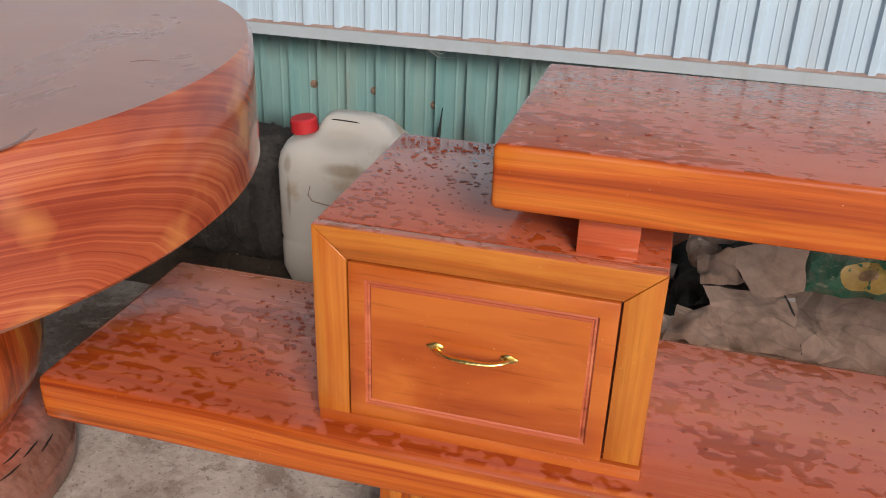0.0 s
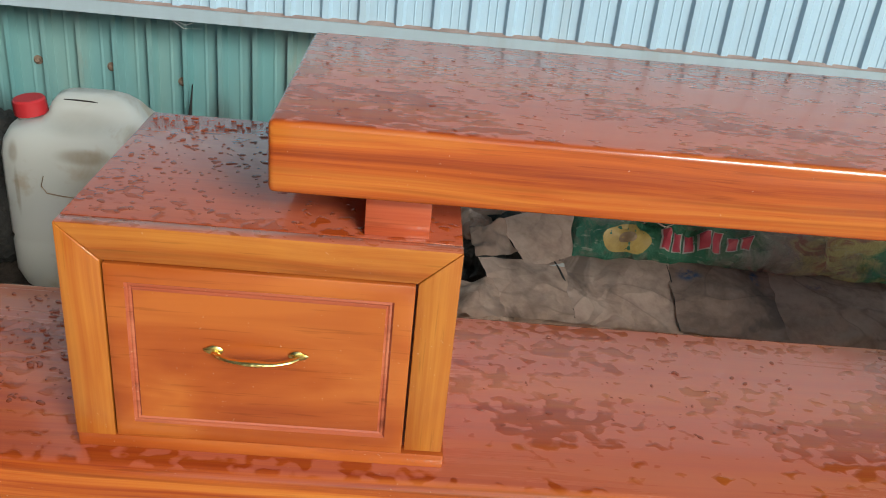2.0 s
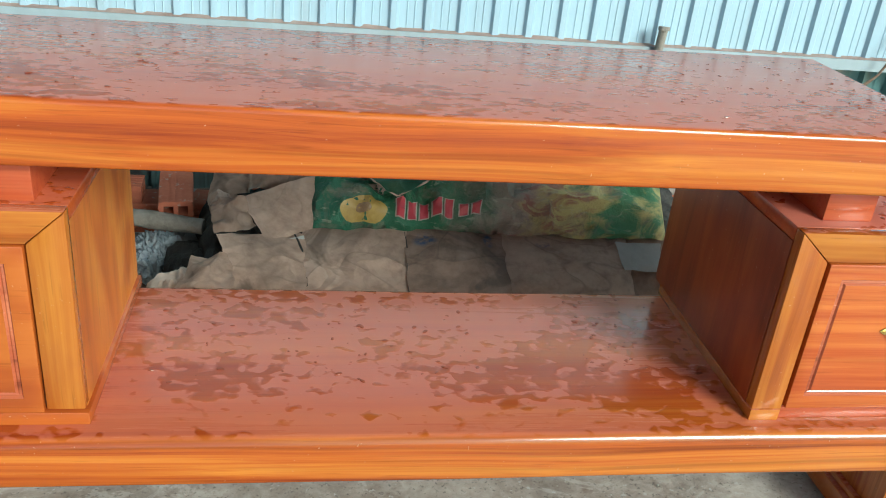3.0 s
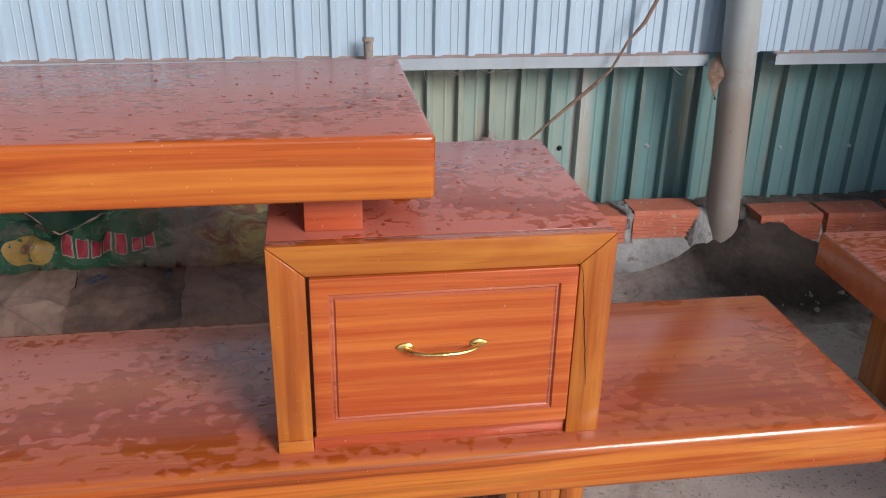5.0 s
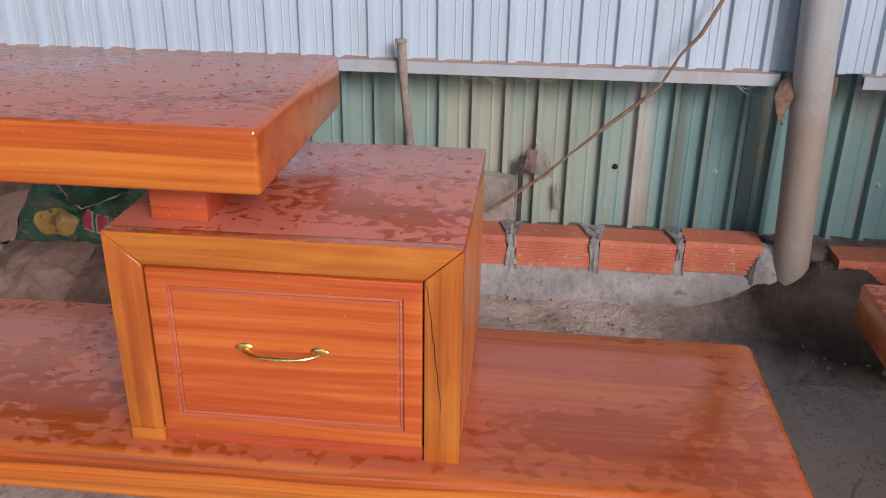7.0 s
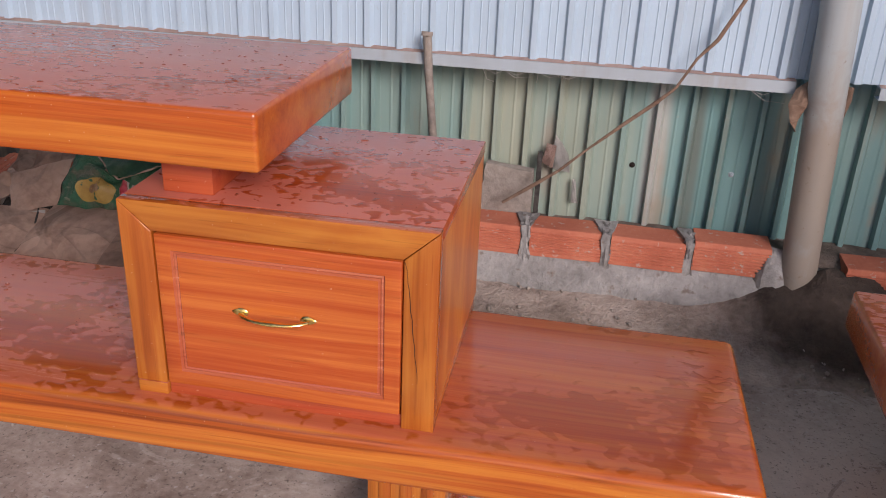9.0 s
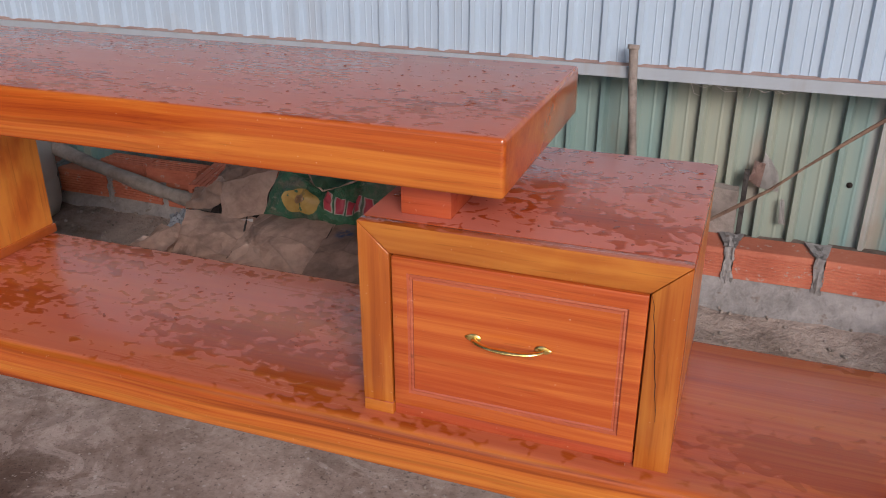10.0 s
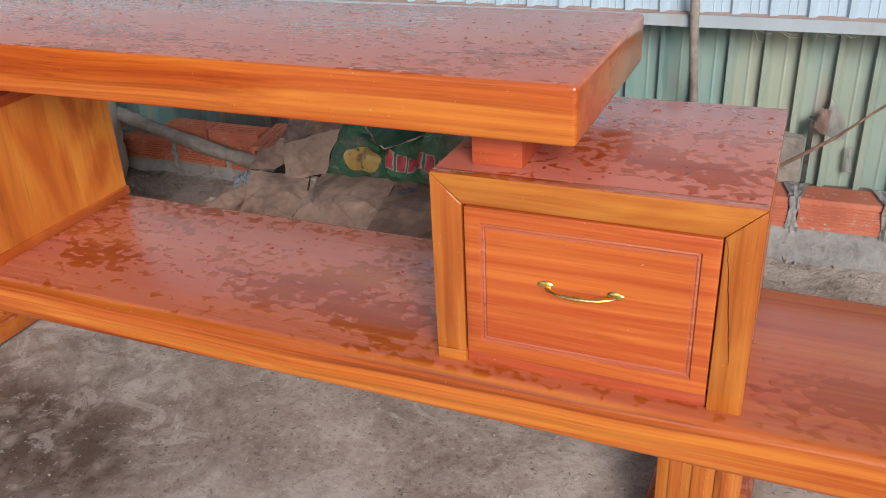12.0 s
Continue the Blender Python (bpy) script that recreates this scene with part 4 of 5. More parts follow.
def drawer_box(x0, crack, top):
    x1 = x0 + 0.460
    back = 0.418 if crack else 0.391
    body = box(x0 + 0.002, x1 - 0.002, 0.020, back - 0.001, TOP + 0.020, BOX_TOP - 0.020)
    # hollow front behind the drawer
    carcass = part("drawer_box", body, M_SIDE, stand, "square drawer box of varnished boards")
    part("top_board", box(x0, x1, 0.021, back, BOX_TOP - 0.022, BOX_TOP, 0.003), top, carcass, "top board with wet blotches")
    w, h = 0.049, 0.044
    zt, zb = BOX_TOP - 0.0005, TOP + 0.0215
    stile_l, stile_r = zb, zb + 0.007
    if crack:
        # uprights that run down to the slab, with the bottom board set back between them
        part("bottom_board", box(x0 + w, x1 - w, 0.006, 0.390, TOP, TOP + 0.0208, 0.002), M_RED, carcass, "reddish bottom board set back between the uprights")
        part("end_block", box(x0, x0 + w - 0.0006, 0.0, 0.392, TOP, TOP + 0.0205, 0.002), M_FRAME_X, carcass, "yellowish block under the upright")
        part("side_strip", box(x1 - w + 0.0006, x1 - 0.001, 0.0206, 0.392, TOP, TOP + 0.0205, 0.002), M_FRAME_X, carcass)
        # left face: colour darkened to carry its shade
        part("side_board", box(x0 - 0.001, x0 + 0.003, 0.0215, back - 0.002, TOP + 0.021, BOX_TOP - 0.0225, 0.001), M_SIDE_SHADED, carcass, "red-brown side board with the shade of its unlit side in the colour")
        stile_r = TOP
    else:
        part("bottom_board", box(x0 - 0.0005, x1 + 0.004, 0.0025, 0.394, TOP, TOP + 0.0208, 0.003), M_DRAWER_Y, carcass, "reddish bottom board that stands a little proud")
    part("top_rail", prism([(x0, zt), (x1, zt), (x1 - w, zt - h), (x0 + w, zt - h)], 0.0, 0.0205, 0.0016), M_FRAME_X, carcass, "yellowish mitred top rail")
    part("stile", prism([(x0, zt - 0.001), (x0 + w - 0.0006, zt - h - 0.0008), (x0 + w - 0.0006, stile_l), (x0, stile_l)], 0.0, 0.0205, 0.0016), M_FRAME_Z, carcass, "yellowish mitred upright")
    part("stile", prism([(x1 - w + 0.0006, zt - h - 0.0008), (x1, zt - 0.001), (x1, stile_r), (x1 - w + 0.0006, stile_r)], 0.0, 0.0205, 0.0016), M_FRAME_Z, carcass, "yellowish mitred upright")
    # plate in the darkened side wood, so the gap looks shaded
    part("drawer_gap", box(x0 + w, x1 - 0.006, 0.0185, 0.0202, zb, zt - h), M_SIDE_SHADED, carcass, "dark gap behind the drawer front")
    a, b_ = x0 + w + (0.0036 if crack else 0.0025), x1 - w - (0.0014 if crack else 0.0020)
    front = part("drawer_front", grooved_panel(a, b_, -0.003, 0.016, zb + 0.0035, zt - h - 0.002, 0.030), M_DRAWER if crack else M_DRAWER_Y, carcass, "drawer front with a routed groove round its field")
    front.data.materials.append(M_GROOVE)
    hd = part("handle", handle_mesh(), M_BRASS, carcass, "bright brass bow handle")
    hd.scale = (0.89, 0.95, 0.86)
    hd.location = ((a + b_) / 2 - 0.005, -0.004, 0.492)
    if crack:
        pts = [(x1 - w + 0.002, -0.0005, 0.600)]
        for i in range(1, 14):
            pts.append((x1 - w + 0.004 + 0.020 * i / 13 + 0.0007 * math.sin(i * 2.3), -0.0005, 0.600 - 0.0145 * i))
        part("crack", tube(pts, [0.0002 + 0.00035 * math.sin(math.pi * (i + 0.3) / 14.3) for i in range(14)], 5, 1.0), M_BLACK, carcass, "dark split in the upright")
    return carcass


drawer_box(-0.922, False, M_BOXTOP_WET)
drawer_box(0.494, True, M_BOXTOP)


# ---- beads of water standing on the varnish ----
M_BEAD = Nodes("bead_of_water_on_red_varnish", 0.06).done((0.24, 0.050, 0.020))


def beads(count, areas, z, seed, big=0.0042):
    """Flat domes of water, strewn over patches (x0, x1, y0, y1) of a board at height z."""
    rng = random.Random(seed)
    verts, faces = [], []
    for k in range(count):
        x0, x1, y0, y1 = areas[k % len(areas)]
        cx, cy = rng.uniform(x0, x1), rng.uniform(y0, y1)
        r = big * (0.25 + 0.75 * rng.random() ** 2.2)
        stretch, turn = rng.uniform(1.0, 1.9), rng.uniform(0, math.pi)
        h = r * rng.uniform(0.22, 0.36)
        start = len(verts)
        bulge = rng.uniform(0, 6.28)
        wob = [1.0 + 0.16 * math.sin(2 * math.pi * i / 9 * 2 + bulge) + rng.uniform(-0.05, 0.05) for i in range(9)]
        for ring, lift in ((1.0, -0.0002), (0.86, 0.55), (0.5, 0.9)):
            for i in range(9):
                a = 2 * math.pi * i / 9
                px, py = r * ring * wob[i] * stretch * math.cos(a), r * ring * wob[i] * math.sin(a)
                verts.append((cx + px * math.cos(turn) - py * math.sin(turn), cy + px * math.sin(turn) + py * math.cos(turn), z + h * lift if ring < 1 else z - 0.0002))
        verts.append((cx, cy, z + h))
        for a, b in ((0, 9), (9, 18)):
            for i in range(9):
                j = (i + 1) % 9
                faces.append((start + a + i, start + a + j, start + b + j, start + b + i))
        for i in range(9):
            faces.append((start + 18 + i, start + 18 + (i + 1) % 9, start + 27))
        faces.append(tuple(start + i for i in range(8, -1, -1)))
    b = bmesh.new()
    me = bpy.data.meshes.new("beads")
    me.from_pydata(verts, [], faces)
    b.from_mesh(me)
    bpy.data.meshes.remove(me)
    ob = part("beaded_water", b, M_BEAD, stand, "beads of water on the varnish")
    tagged(ob, "beads of water on the varnish", kind="stuff")


beads(380, ((-0.915, -0.60, 0.03, 0.385), (-0.915, -0.47, 0.20, 0.385), (-0.915, -0.70, 0.03, 0.385)), BOX_TOP + 0.0002, 3, 0.0046)
beads(330, ((-1.16, -0.93, 0.08, 0.385), (-1.08, -0.93, 0.16, 0.385)), TOP + 0.0008, 4, 0.0046)
beads(170, ((0.28, 0.49, 0.12, 0.385), (-0.44, 0.10, 0.10, 0.36)), TOP + 0.0008, 6, 0.0040)
beads(300, ((-0.66, 0.70, 0.01, 0.38), (-0.66, -0.20, 0.01, 0.38), (0.40, 0.70, 0.05, 0.38)), SH_HI + 0.0008, 7, 0.0028)
beads(130, ((0.50, 0.95, 0.03, 0.38),), BOX_TOP + 0.0002, 8, 0.0036)

# ---- the round table ----
table = thing("round_table", pose(-1.765, 0.0, 0), "round table with a thick reddish wooden top and turned pedestal", "table")
part("tabletop", lathe([(0, 0.612), (0.682, 0.612), (0.690, 0.620), (0.690, 0.806), (0.683, 0.815), (0, 0.815)], 128), M_TABLETOP, table, "thick round top with ring grain and dull film")
M_WATER = Nodes("water_on_varnish", 0.08).done((0.26, 0.105, 0.075))


def smooth_path(pts, steps=8):
    """Points on a smooth curve through the given ones."""
    out = []
    p = [Vector(q) for q in pts]
    p = [p[0] * 2 - p[1]] + p + [p[-1] * 2 - p[-2]]
    for a, b, c, d in zip(p, p[1:], p[2:], p[3:]):
        for i in range(steps):
            t = i / steps
            out.append(0.5 * (2 * b + (c - a) * t + (2 * a - 5 * b + 4 * c - d) * t * t + (3 * b - a - 3 * c + d) * t ** 3))
    return out + [p[-2]]


for pts, r in ((((0.602, -0.318), (0.594, -0.290), (0.591, -0.272), (0.598, -0.264), (0.611, -0.265)), 0.0042),
               (((0.622, -0.300), (0.629, -0.284), (0.633, -0.262), (0.632, -0.242), (0.626, -0.223), (0.622, -0.206)), 0.0042),
               (((0.550, 0.074), (0.563, 0.089), (0.583, 0.096)), 0.003)):
    path = smooth_path([(x, y, 0.8150) for x, y in pts])
    radii = [r * (0.35 + 0.65 * abs(math.sin(2.2 * i / (len(path) - 1) + 0.6)) ** 1.5) for i in range(len(path))]
    part("water_trail", tube(path, radii, 10, 0.16), M_WATER, table, "clear trail of spilt water")
part("pedestal", lathe([(0.215, 0.118), (0.218, 0.13), (0.235, 0.155), (0.258, 0.19), (0.277, 0.235), (0.285, 0.285), (0.279, 0.35), (0.262, 0.42), (0.235, 0.50), (0.205, 0.57), (0.19, 0.605), (0, 0.612)], 64), M_TURNED, table, "bulging turned pedestal")
base = part("pedestal_base", lathe([(0, 0.0), (0.296, 0.0), (0.302, 0.008), (0.302, 0.036), (0.293, 0.044), (0.293, 0.049), (0.300, 0.054), (0.292, 0.072), (0.268, 0.098), (0.238, 0.113), (0.215, 0.118), (0, 0.118)], 64), M_DUSTY, table, "turned foot with a carved ring")
for k, (ang, rr, zz) in enumerate(((-12, 0.262, 0.1035), (-4, 0.272, 0.0965), (2, 0.255, 0.107), (9, 0.268, 0.0995), (16, 0.280, 0.0875), (-20, 0.277, 0.090))):
    a = radians(ang)
    pts = [(rr * math.cos(a + 0.045 * (i - 2)), rr * math.sin(a + 0.045 * (i - 2)), zz + 0.0006 * math.sin(i * 2.0 + k)) for i in range(5)]
    part("scratch", tube(pts, [0.0008, 0.002, 0.0024, 0.002, 0.0008], 6, 0.5), M_BLACK, base, "dark gouge mark")


# ---- the jerrycan ----
def can_body():
    """Blow-moulded can: straight sides, shoulders drawn in to a long grip along the top."""
    b = bmesh.new()
    k = 56
    # height, left and right end, half depth, squareness
    prof = [(0.0, -0.135, 0.135, 0.090, 0.42), (0.012, -0.153, 0.153, 0.106, 0.42), (0.05, -0.166, 0.166, 0.115, 0.40), (0.12, -0.166, 0.166, 0.115, 0.38), (0.126, -0.163, 0.163, 0.1125, 0.38),
            (0.136, -0.163, 0.163, 0.1125, 0.38), (0.142, -0.166, 0.166, 0.115, 0.38), (0.26, -0.166, 0.166, 0.115, 0.38), (0.325, -0.166, 0.164, 0.113, 0.38), (0.352, -0.162, 0.160, 0.106, 0.40),
            (0.374, -0.150, 0.152, 0.092, 0.42), (0.384, -0.120, 0.146, 0.078, 0.42), (0.390, -0.088, 0.141, 0.066, 0.42), (0.405, -0.074, 0.128, 0.050, 0.42), (0.424, -0.067, 0.108, 0.042, 0.42),
            (0.438, -0.056, 0.086, 0.034, 0.45), (0.446, -0.036, 0.062, 0.020, 0.5)]
    rings = []
    for z, xl, xr, dy, e in prof:
        ring = []
        for i in range(k):
            a = 2 * math.pi * i / k
            c, d = math.cos(a), math.sin(a)
            x = (xl + xr) / 2 + (xr - xl) / 2 * math.copysign(abs(c) ** e, c)
            y = dy * math.copysign(abs(d) ** e, d)
            if 0.14 < z < 0.36 and abs(c) < 0.75:
                y *= 0.972 + 0.012 * noise.noise(Vector((x * 9, z * 9, 1.0)))
            ring.append(b.verts.new((x, y, z)))
        rings.append(ring)
    for lo, hi in zip(rings, rings[1:]):
        for i in range(k):
            b.faces.new((lo[i], lo[(i + 1) % k], hi[(i + 1) % k], hi[i]))
    b.faces.new(rings[0][::-1])
    b.faces.new(rings[-1])
    neck = [b.verts.new((-0.118 + 0.03 * math.cos(a), 0.03 * math.sin(a), z)) for z in (0.36, 0.412) for a in [2 * math.pi * i / 20 for i in range(20)]]
    for i in range(20):
        b.faces.new((neck[i], neck[(i + 1) % 20], neck[20 + (i + 1) % 20], neck[20 + i]))
    bmesh.ops.recalc_face_normals(b, faces=list(b.faces))
    return b


can = thing("jerrycan", pose(-1.232, 0.945, 0.040, 0, 0, 2), "dirty translucent white plastic jerrycan with a red cap", "jerrycan")
part("body", can_body(), M_CAN, can)
cap = lathe([(0, 0.034), (0.030, 0.034), (0.034, 0.030), (0.035, 0.0), (0, 0.0)], 40)
for i, v in enumerate(cap.verts):
    if v.co.length > 0.03 and v.co.z < 0.032 and i % 2:
        v.co.x *= 0.965
        v.co.y *= 0.965
grip = [(-0.066, -0.1155, 0.290), (-0.072, -0.1160, 0.268), (-0.062, -0.1162, 0.252), (-0.03, -0.1163, 0.247), (0.02, -0.1163, 0.243)]
part("moulded_line", tube(grip, 0.0018, 6, 0.6), M_PRINT_BROWN, can, "dirty moulded line on the side")
cp = part("cap", cap, M_CAP, can, "ribbed red screw cap")
cp.matrix_local = pose(-0.118, -0.004, 0.390, 3, -6, 0)
part("grip_slot", tube([(-0.036, -0.0345, 0.4355), (-0.015, -0.0355, 0.436), (0.02, -0.0355, 0.4345), (0.052, -0.0345, 0.431)], [0.0014, 0.0021, 0.0021, 0.0014], 8, 0.8), M_BLACK, can, "narrow dark slot under the grip")

# ---- a second wooden stand lying beyond the end ----
other = thing("wooden_bench", pose(1.676, 0.634, 0, 0, 0, -1.5), "another thick varnished wooden plank bench, red-brown and wet", "bench")
part("plank", slab(0.0, 0.95, -0.95, 0.0, 0.262, 0.345, 0.008, 0.004, 4), M_SHELF, other)
for ly in (-0.85, -0.22):
    part("leg", box(0.12, 0.22, ly, ly + 0.14, 0.0, 0.262, 0.004), M_LEG, other)


# ---- clutter behind the stand ----
def hollow_brick():
    """Flat clay brick, 180 x 78 x 45 mm, with two tunnels along its length and ribbed faces; origin at its middle."""
    b = bmesh.new()
    L, W, H, t = 0.18, 0.078, 0.045, 0.011
    for y0, y1, z0, z1 in ((-W / 2, W / 2, H / 2 - t, H / 2), (-W / 2, W / 2, -H / 2, -H / 2 + t), (-W / 2, -W / 2 + t, -H / 2 + t, H / 2 - t),
                           (W / 2 - t, W / 2, -H / 2 + t, H / 2 - t), (-t / 2, t / 2, -H / 2 + t, H / 2 - t)):
        box(-L / 2, L / 2, y0, y1, z0, z1, bm=b)
    for i in range(4):
        y = -W / 2 + 0.008 + i * 0.0165
        box(-L / 2, L / 2, y, y + 0.010, H / 2, H / 2 + 0.002, bm=b)
    for i in range(2):
        z = -H / 2 + 0.008 + i * 0.017
        box(-L / 2, L / 2, -W / 2 - 0.002, -W / 2, z, z + 0.010, bm=b)
        box(-L / 2, L / 2, W / 2, W / 2 + 0.002, z, z + 0.010, bm=b)
    # a slanting wall inside keeps the tunnels dark
    box(-0.02, 0.02, -W / 2 + t, W / 2 - t, -H / 2 + t, H / 2 - t, bm=b)
    return b


loose = tagged(part("brick", hollow_brick(), M_BRICK, smooth=False), "loose red hollow clay brick with two tunnels", "brick", "loose bricks")
loose.matrix_world = pose(-0.498, 1.065, 0.217, 0, -4, 97)
for m in (pose(-0.680, 1.132, 0.198, 0, 1, 3), pose(-0.868, 1.138, 0.197, 0, -1, -4), pose(-0.28, 1.10, 0.232, 12, 0, 20)):
    copy_thing(loose, m)


def sack(name, at, size, mat, seed, label, amount=0.02, scale=6.0, group="old sacks", category="sack", sharp=0.45):
    n = 110 if size[0] > 0.5 else 44
    b = pillow(*size, n, n // 2, sharp)
    crumple(b, amount, scale, seed, 0.75)
    crumple(b, amount * 0.22, scale * 2.6, seed + 4, 0.9)
    ob = part(name, b, mat)
    ob.matrix_world = at
    return tagged(ob, label, category, group)


def sheet(name, corners, mat, seed, label, bulge=0.012, amount=0.0045, thick=0.006, category="sack", group="old sacks"):
    """A stiff folded piece of sack paper between four corners (near left, near right, far right, far left)."""
    b = bmesh.new()
    a, c, d, e = (Vector(p) for p in corners)
    n, m = 34, 26
    nor = (c - a).cross(e - a).normalized()
    g = []
    for i in range(n + 1):
        u = i / n
        col = []
        for j in range(m + 1):
            q = j / m
            p = (a * (1 - u) + c * u) * (1 - q) + (e * (1 - u) + d * u) * q
            k = p * 14 + Vector((seed, seed * 0.7, 0))
            rag = 0.006 * noise.noise(k * 2.5) * (j in (0, m) or i in (0, n))
            col.append(b.verts.new(p + nor * (bulge * math.sin(math.pi * u) * math.sin(math.pi * q) + amount * (1 - 2 * abs(noise.noise(k)) + 0.4 * noise.noise(k * 3.1)) + 0.5 * amount * abs(((u * 1.3 + q * 0.9 * math.sin(seed) + seed * 0.37) * 2.0) % 2.0 - 1.0)) + (c - a).normalized() * rag))
        g.append(col)
    for i in range(n):
        for j in range(m):
            b.faces.new((g[i][j], g[i + 1][j], g[i + 1][j + 1], g[i][j + 1]))
    bmesh.ops.solidify(b, geom=list(b.faces), thickness=thick)
    return tagged(part(name, b, mat), label, category, group)


main_sack = sack("paper_sack", pose(0.17, 0.865, 0.0, 0, 0, 1), (1.02, 0.54, 0.200), M_PAPER, 2, "bulging grey-brown cement paper sack under the flattened ones", 0.015, 4.5, sharp=0.30)
sheet("paper_sack", ((-0.174, 0.605, 0.200), (0.050, 0.605, 0.192), (0.047, 0.81, 0.270), (-0.186, 0.81, 0.250)), M_PAPER, 3, "flattened grey-brown cement paper sack, creased and dusty", 0.012)
sheet("paper_sack", ((-0.322, 0.610, 0.200), (-0.170, 0.605, 0.203), (-0.181, 0.785, 0.246), (-0.368, 0.745, 0.262)), M_PAPER, 8, "flattened paper sack with a torn dark seam", 0.010)
stained = sheet("paper_sack", ((0.044, 0.602, 0.200), (0.270, 0.602, 0.193), (0.271, 0.815, 0.262), (0.043, 0.815, 0.270)), M_PAPER_D, 21, "flattened brown paper sack stained dark blue", 0.012)
sheet("paper_sack", ((0.264, 0.605, 0.187), (0.556, 0.605, 0.172), (0.578, 0.81, 0.256), (0.264, 0.81, 0.262)), M_PAPER, 27, "flattened grey paper sack with a faded blue mark", 0.010)
sheet("paper_sack", ((0.531, 0.66, 0.168), (0.70, 0.66, 0.164), (0.70, 0.81, 0.246), (0.560, 0.81, 0.240)), M_PAPER_D, 35, "creased end of a paper sack", 0.010, 0.012)
sheet("paper_sack", ((-0.258, 0.740, 0.241), (-0.165, 0.790, 0.258), (-0.160, 0.880, 0.352), (-0.327, 0.850, 0.302)), M_PAPER, 11, "stiff folded end of a grey paper sack", 0.006, 0.005, 0.010)
sheet("torn_hem", ((-0.257, 0.735, 0.240), (-0.180, 0.763, 0.247), (-0.182, 0.768, 0.253), (-0.257, 0.741, 0.246)), M_PAPER_W, 9, "torn whitish paper hem", 0.0, 0.002, 0.003, "paper")
sheet("paper_sack", ((-0.372, 0.755, 0.246), (-0.282, 0.765, 0.254), (-0.310, 0.845, 0.292), (-0.392, 0.835, 0.272)), M_PAPER_D, 12, "crumpled paper sack mouth in dark folds", 0.006, 0.022)
sheet("paper_sack", ((-0.407, 0.93, 0.255), (-0.308, 0.92, 0.286), (-0.300, 1.01, 0.324), (-0.392, 1.01, 0.320)), M_PAPER_D, 14, "dusty brown folded sack end on the rubble", 0.010, 0.008, 0.020)
sheet("paper_sack", ((-0.310, 0.90, 0.288), (-0.160, 0.90, 0.326), (-0.160, 0.99, 0.340), (-0.306, 0.99, 0.337)), M_PAPER_D, 16, "crumpled brown sack behind the folded one", 0.012, 0.016)
sheet("paper_sack", ((-0.440, 0.580, 0.205), (-0.315, 0.580, 0.205), (-0.337, 0.680, 0.238), (-0.417, 0.700, 0.211)), M_PAPER, 18, "torn light scrap of sack paper lying low", 0.010, 0.014)
sack("paper_sack", pose(-0.385, 0.66, 0.0, 4, -4, 12), (0.22, 0.22, 0.20), M_PAPER, 13, "crumpled paper sack lying low on the floor", 0.03, 10.0)
sack("cement_lump", pose(-0.545, 0.985, 0.048, 20, 0, 35), (0.11, 0.10, 0.09), M_LUMP, 17, "pale blue-grey crumbly lump of set cement", 0.035, 30.0, "", "lump")
# this first heap stands in for a shaded pit
sack("rubble", pose(-0.42, 0.90, 0.0, 0, 0, 10), (0.16, 0.22, 0.14), M_NEAR_BLACK, 15, "near-black heap added where the pit lies in shade", 0.03, 9.0, "", "rubble")
sack("rubble", pose(-0.22, 1.00, 0.0, 0, 0, 10), (0.42, 0.30, 0.245), M_NEAR_BLACK, 19, "near-black crumpled heap behind the sacks", 0.04, 9.0, "", "rubble")
sack("rubble", pose(0.28, 1.04, 0.0, 0, 0, 0), (1.1, 0.28, 0.34), M_NEAR_BLACK, 23, "dark heap of rubbish along the wall", 0.04, 7.0, "", "rubble")
sack("rubble", pose(-1.66, 1.07, 0.0, 0, 0, -4), (0.56, 0.30, 0.37), M_NEAR_BLACK, 27, "black heap against the sheet wall", 0.035, 8.0, "", "rubble")
sack("stone", pose(-0.375, 0.925, 0.225, 20, 30, 30), (0.085, 0.07, 0.055), M_PAPER_D, 41, "dusty grey broken stone on the rubble", 0.012, 24.0, "broken stones", "stone")
sheet("woven_bag", ((-0.004, 0.782, 0.356), (0.040, 0.782, 0.348), (0.150, 0.87, 0.385), (-0.090, 0.87, 0.388)), M_BAG_GREEN, 31, "second green woven bag folded over the first", 0.008, 0.010, 0.006, "bag")
for ends in (((0.022, 0.778, 0.352), (-0.035, 0.815, 0.376), (-0.092, 0.868, 0.392)), ((0.024, 0.778, 0.352), (0.090, 0.820, 0.372), (0.152, 0.868, 0.389))):
    hem = smooth_path(ends, 8)
    tagged(part("bag_hem", tube([p + Vector((0, 0.002 * noise.noise(p * 40), 0.004 * noise.noise(p * 60))) for p in hem], [0.0018 + 0.003 * abs(noise.noise(p * 45)) for p in hem], 7, 0.6), M_PAPER), "dirty rolled hem of the folded bag", "hem", "old sacks")
sheet("woven_bag", ((0.275, 0.865, 0.322), (0.390, 0.850, 0.345), (0.405, 0.92, 0.385), (0.265, 0.92, 0.380)), M_DUST, 39, "pinkish crumpled bag end behind the printed one", 0.012, 0.012, 0.006, "bag")
sheet("packing_paper", ((0.55, 0.70, 0.216), (0.645, 0.70, 0.212), (0.655, 0.77, 0.252), (0.545, 0.77, 0.254)), M_PAPER_W, 29, "torn whitish sheet of packing paper", 0.004, 0.004, 0.002, "paper")


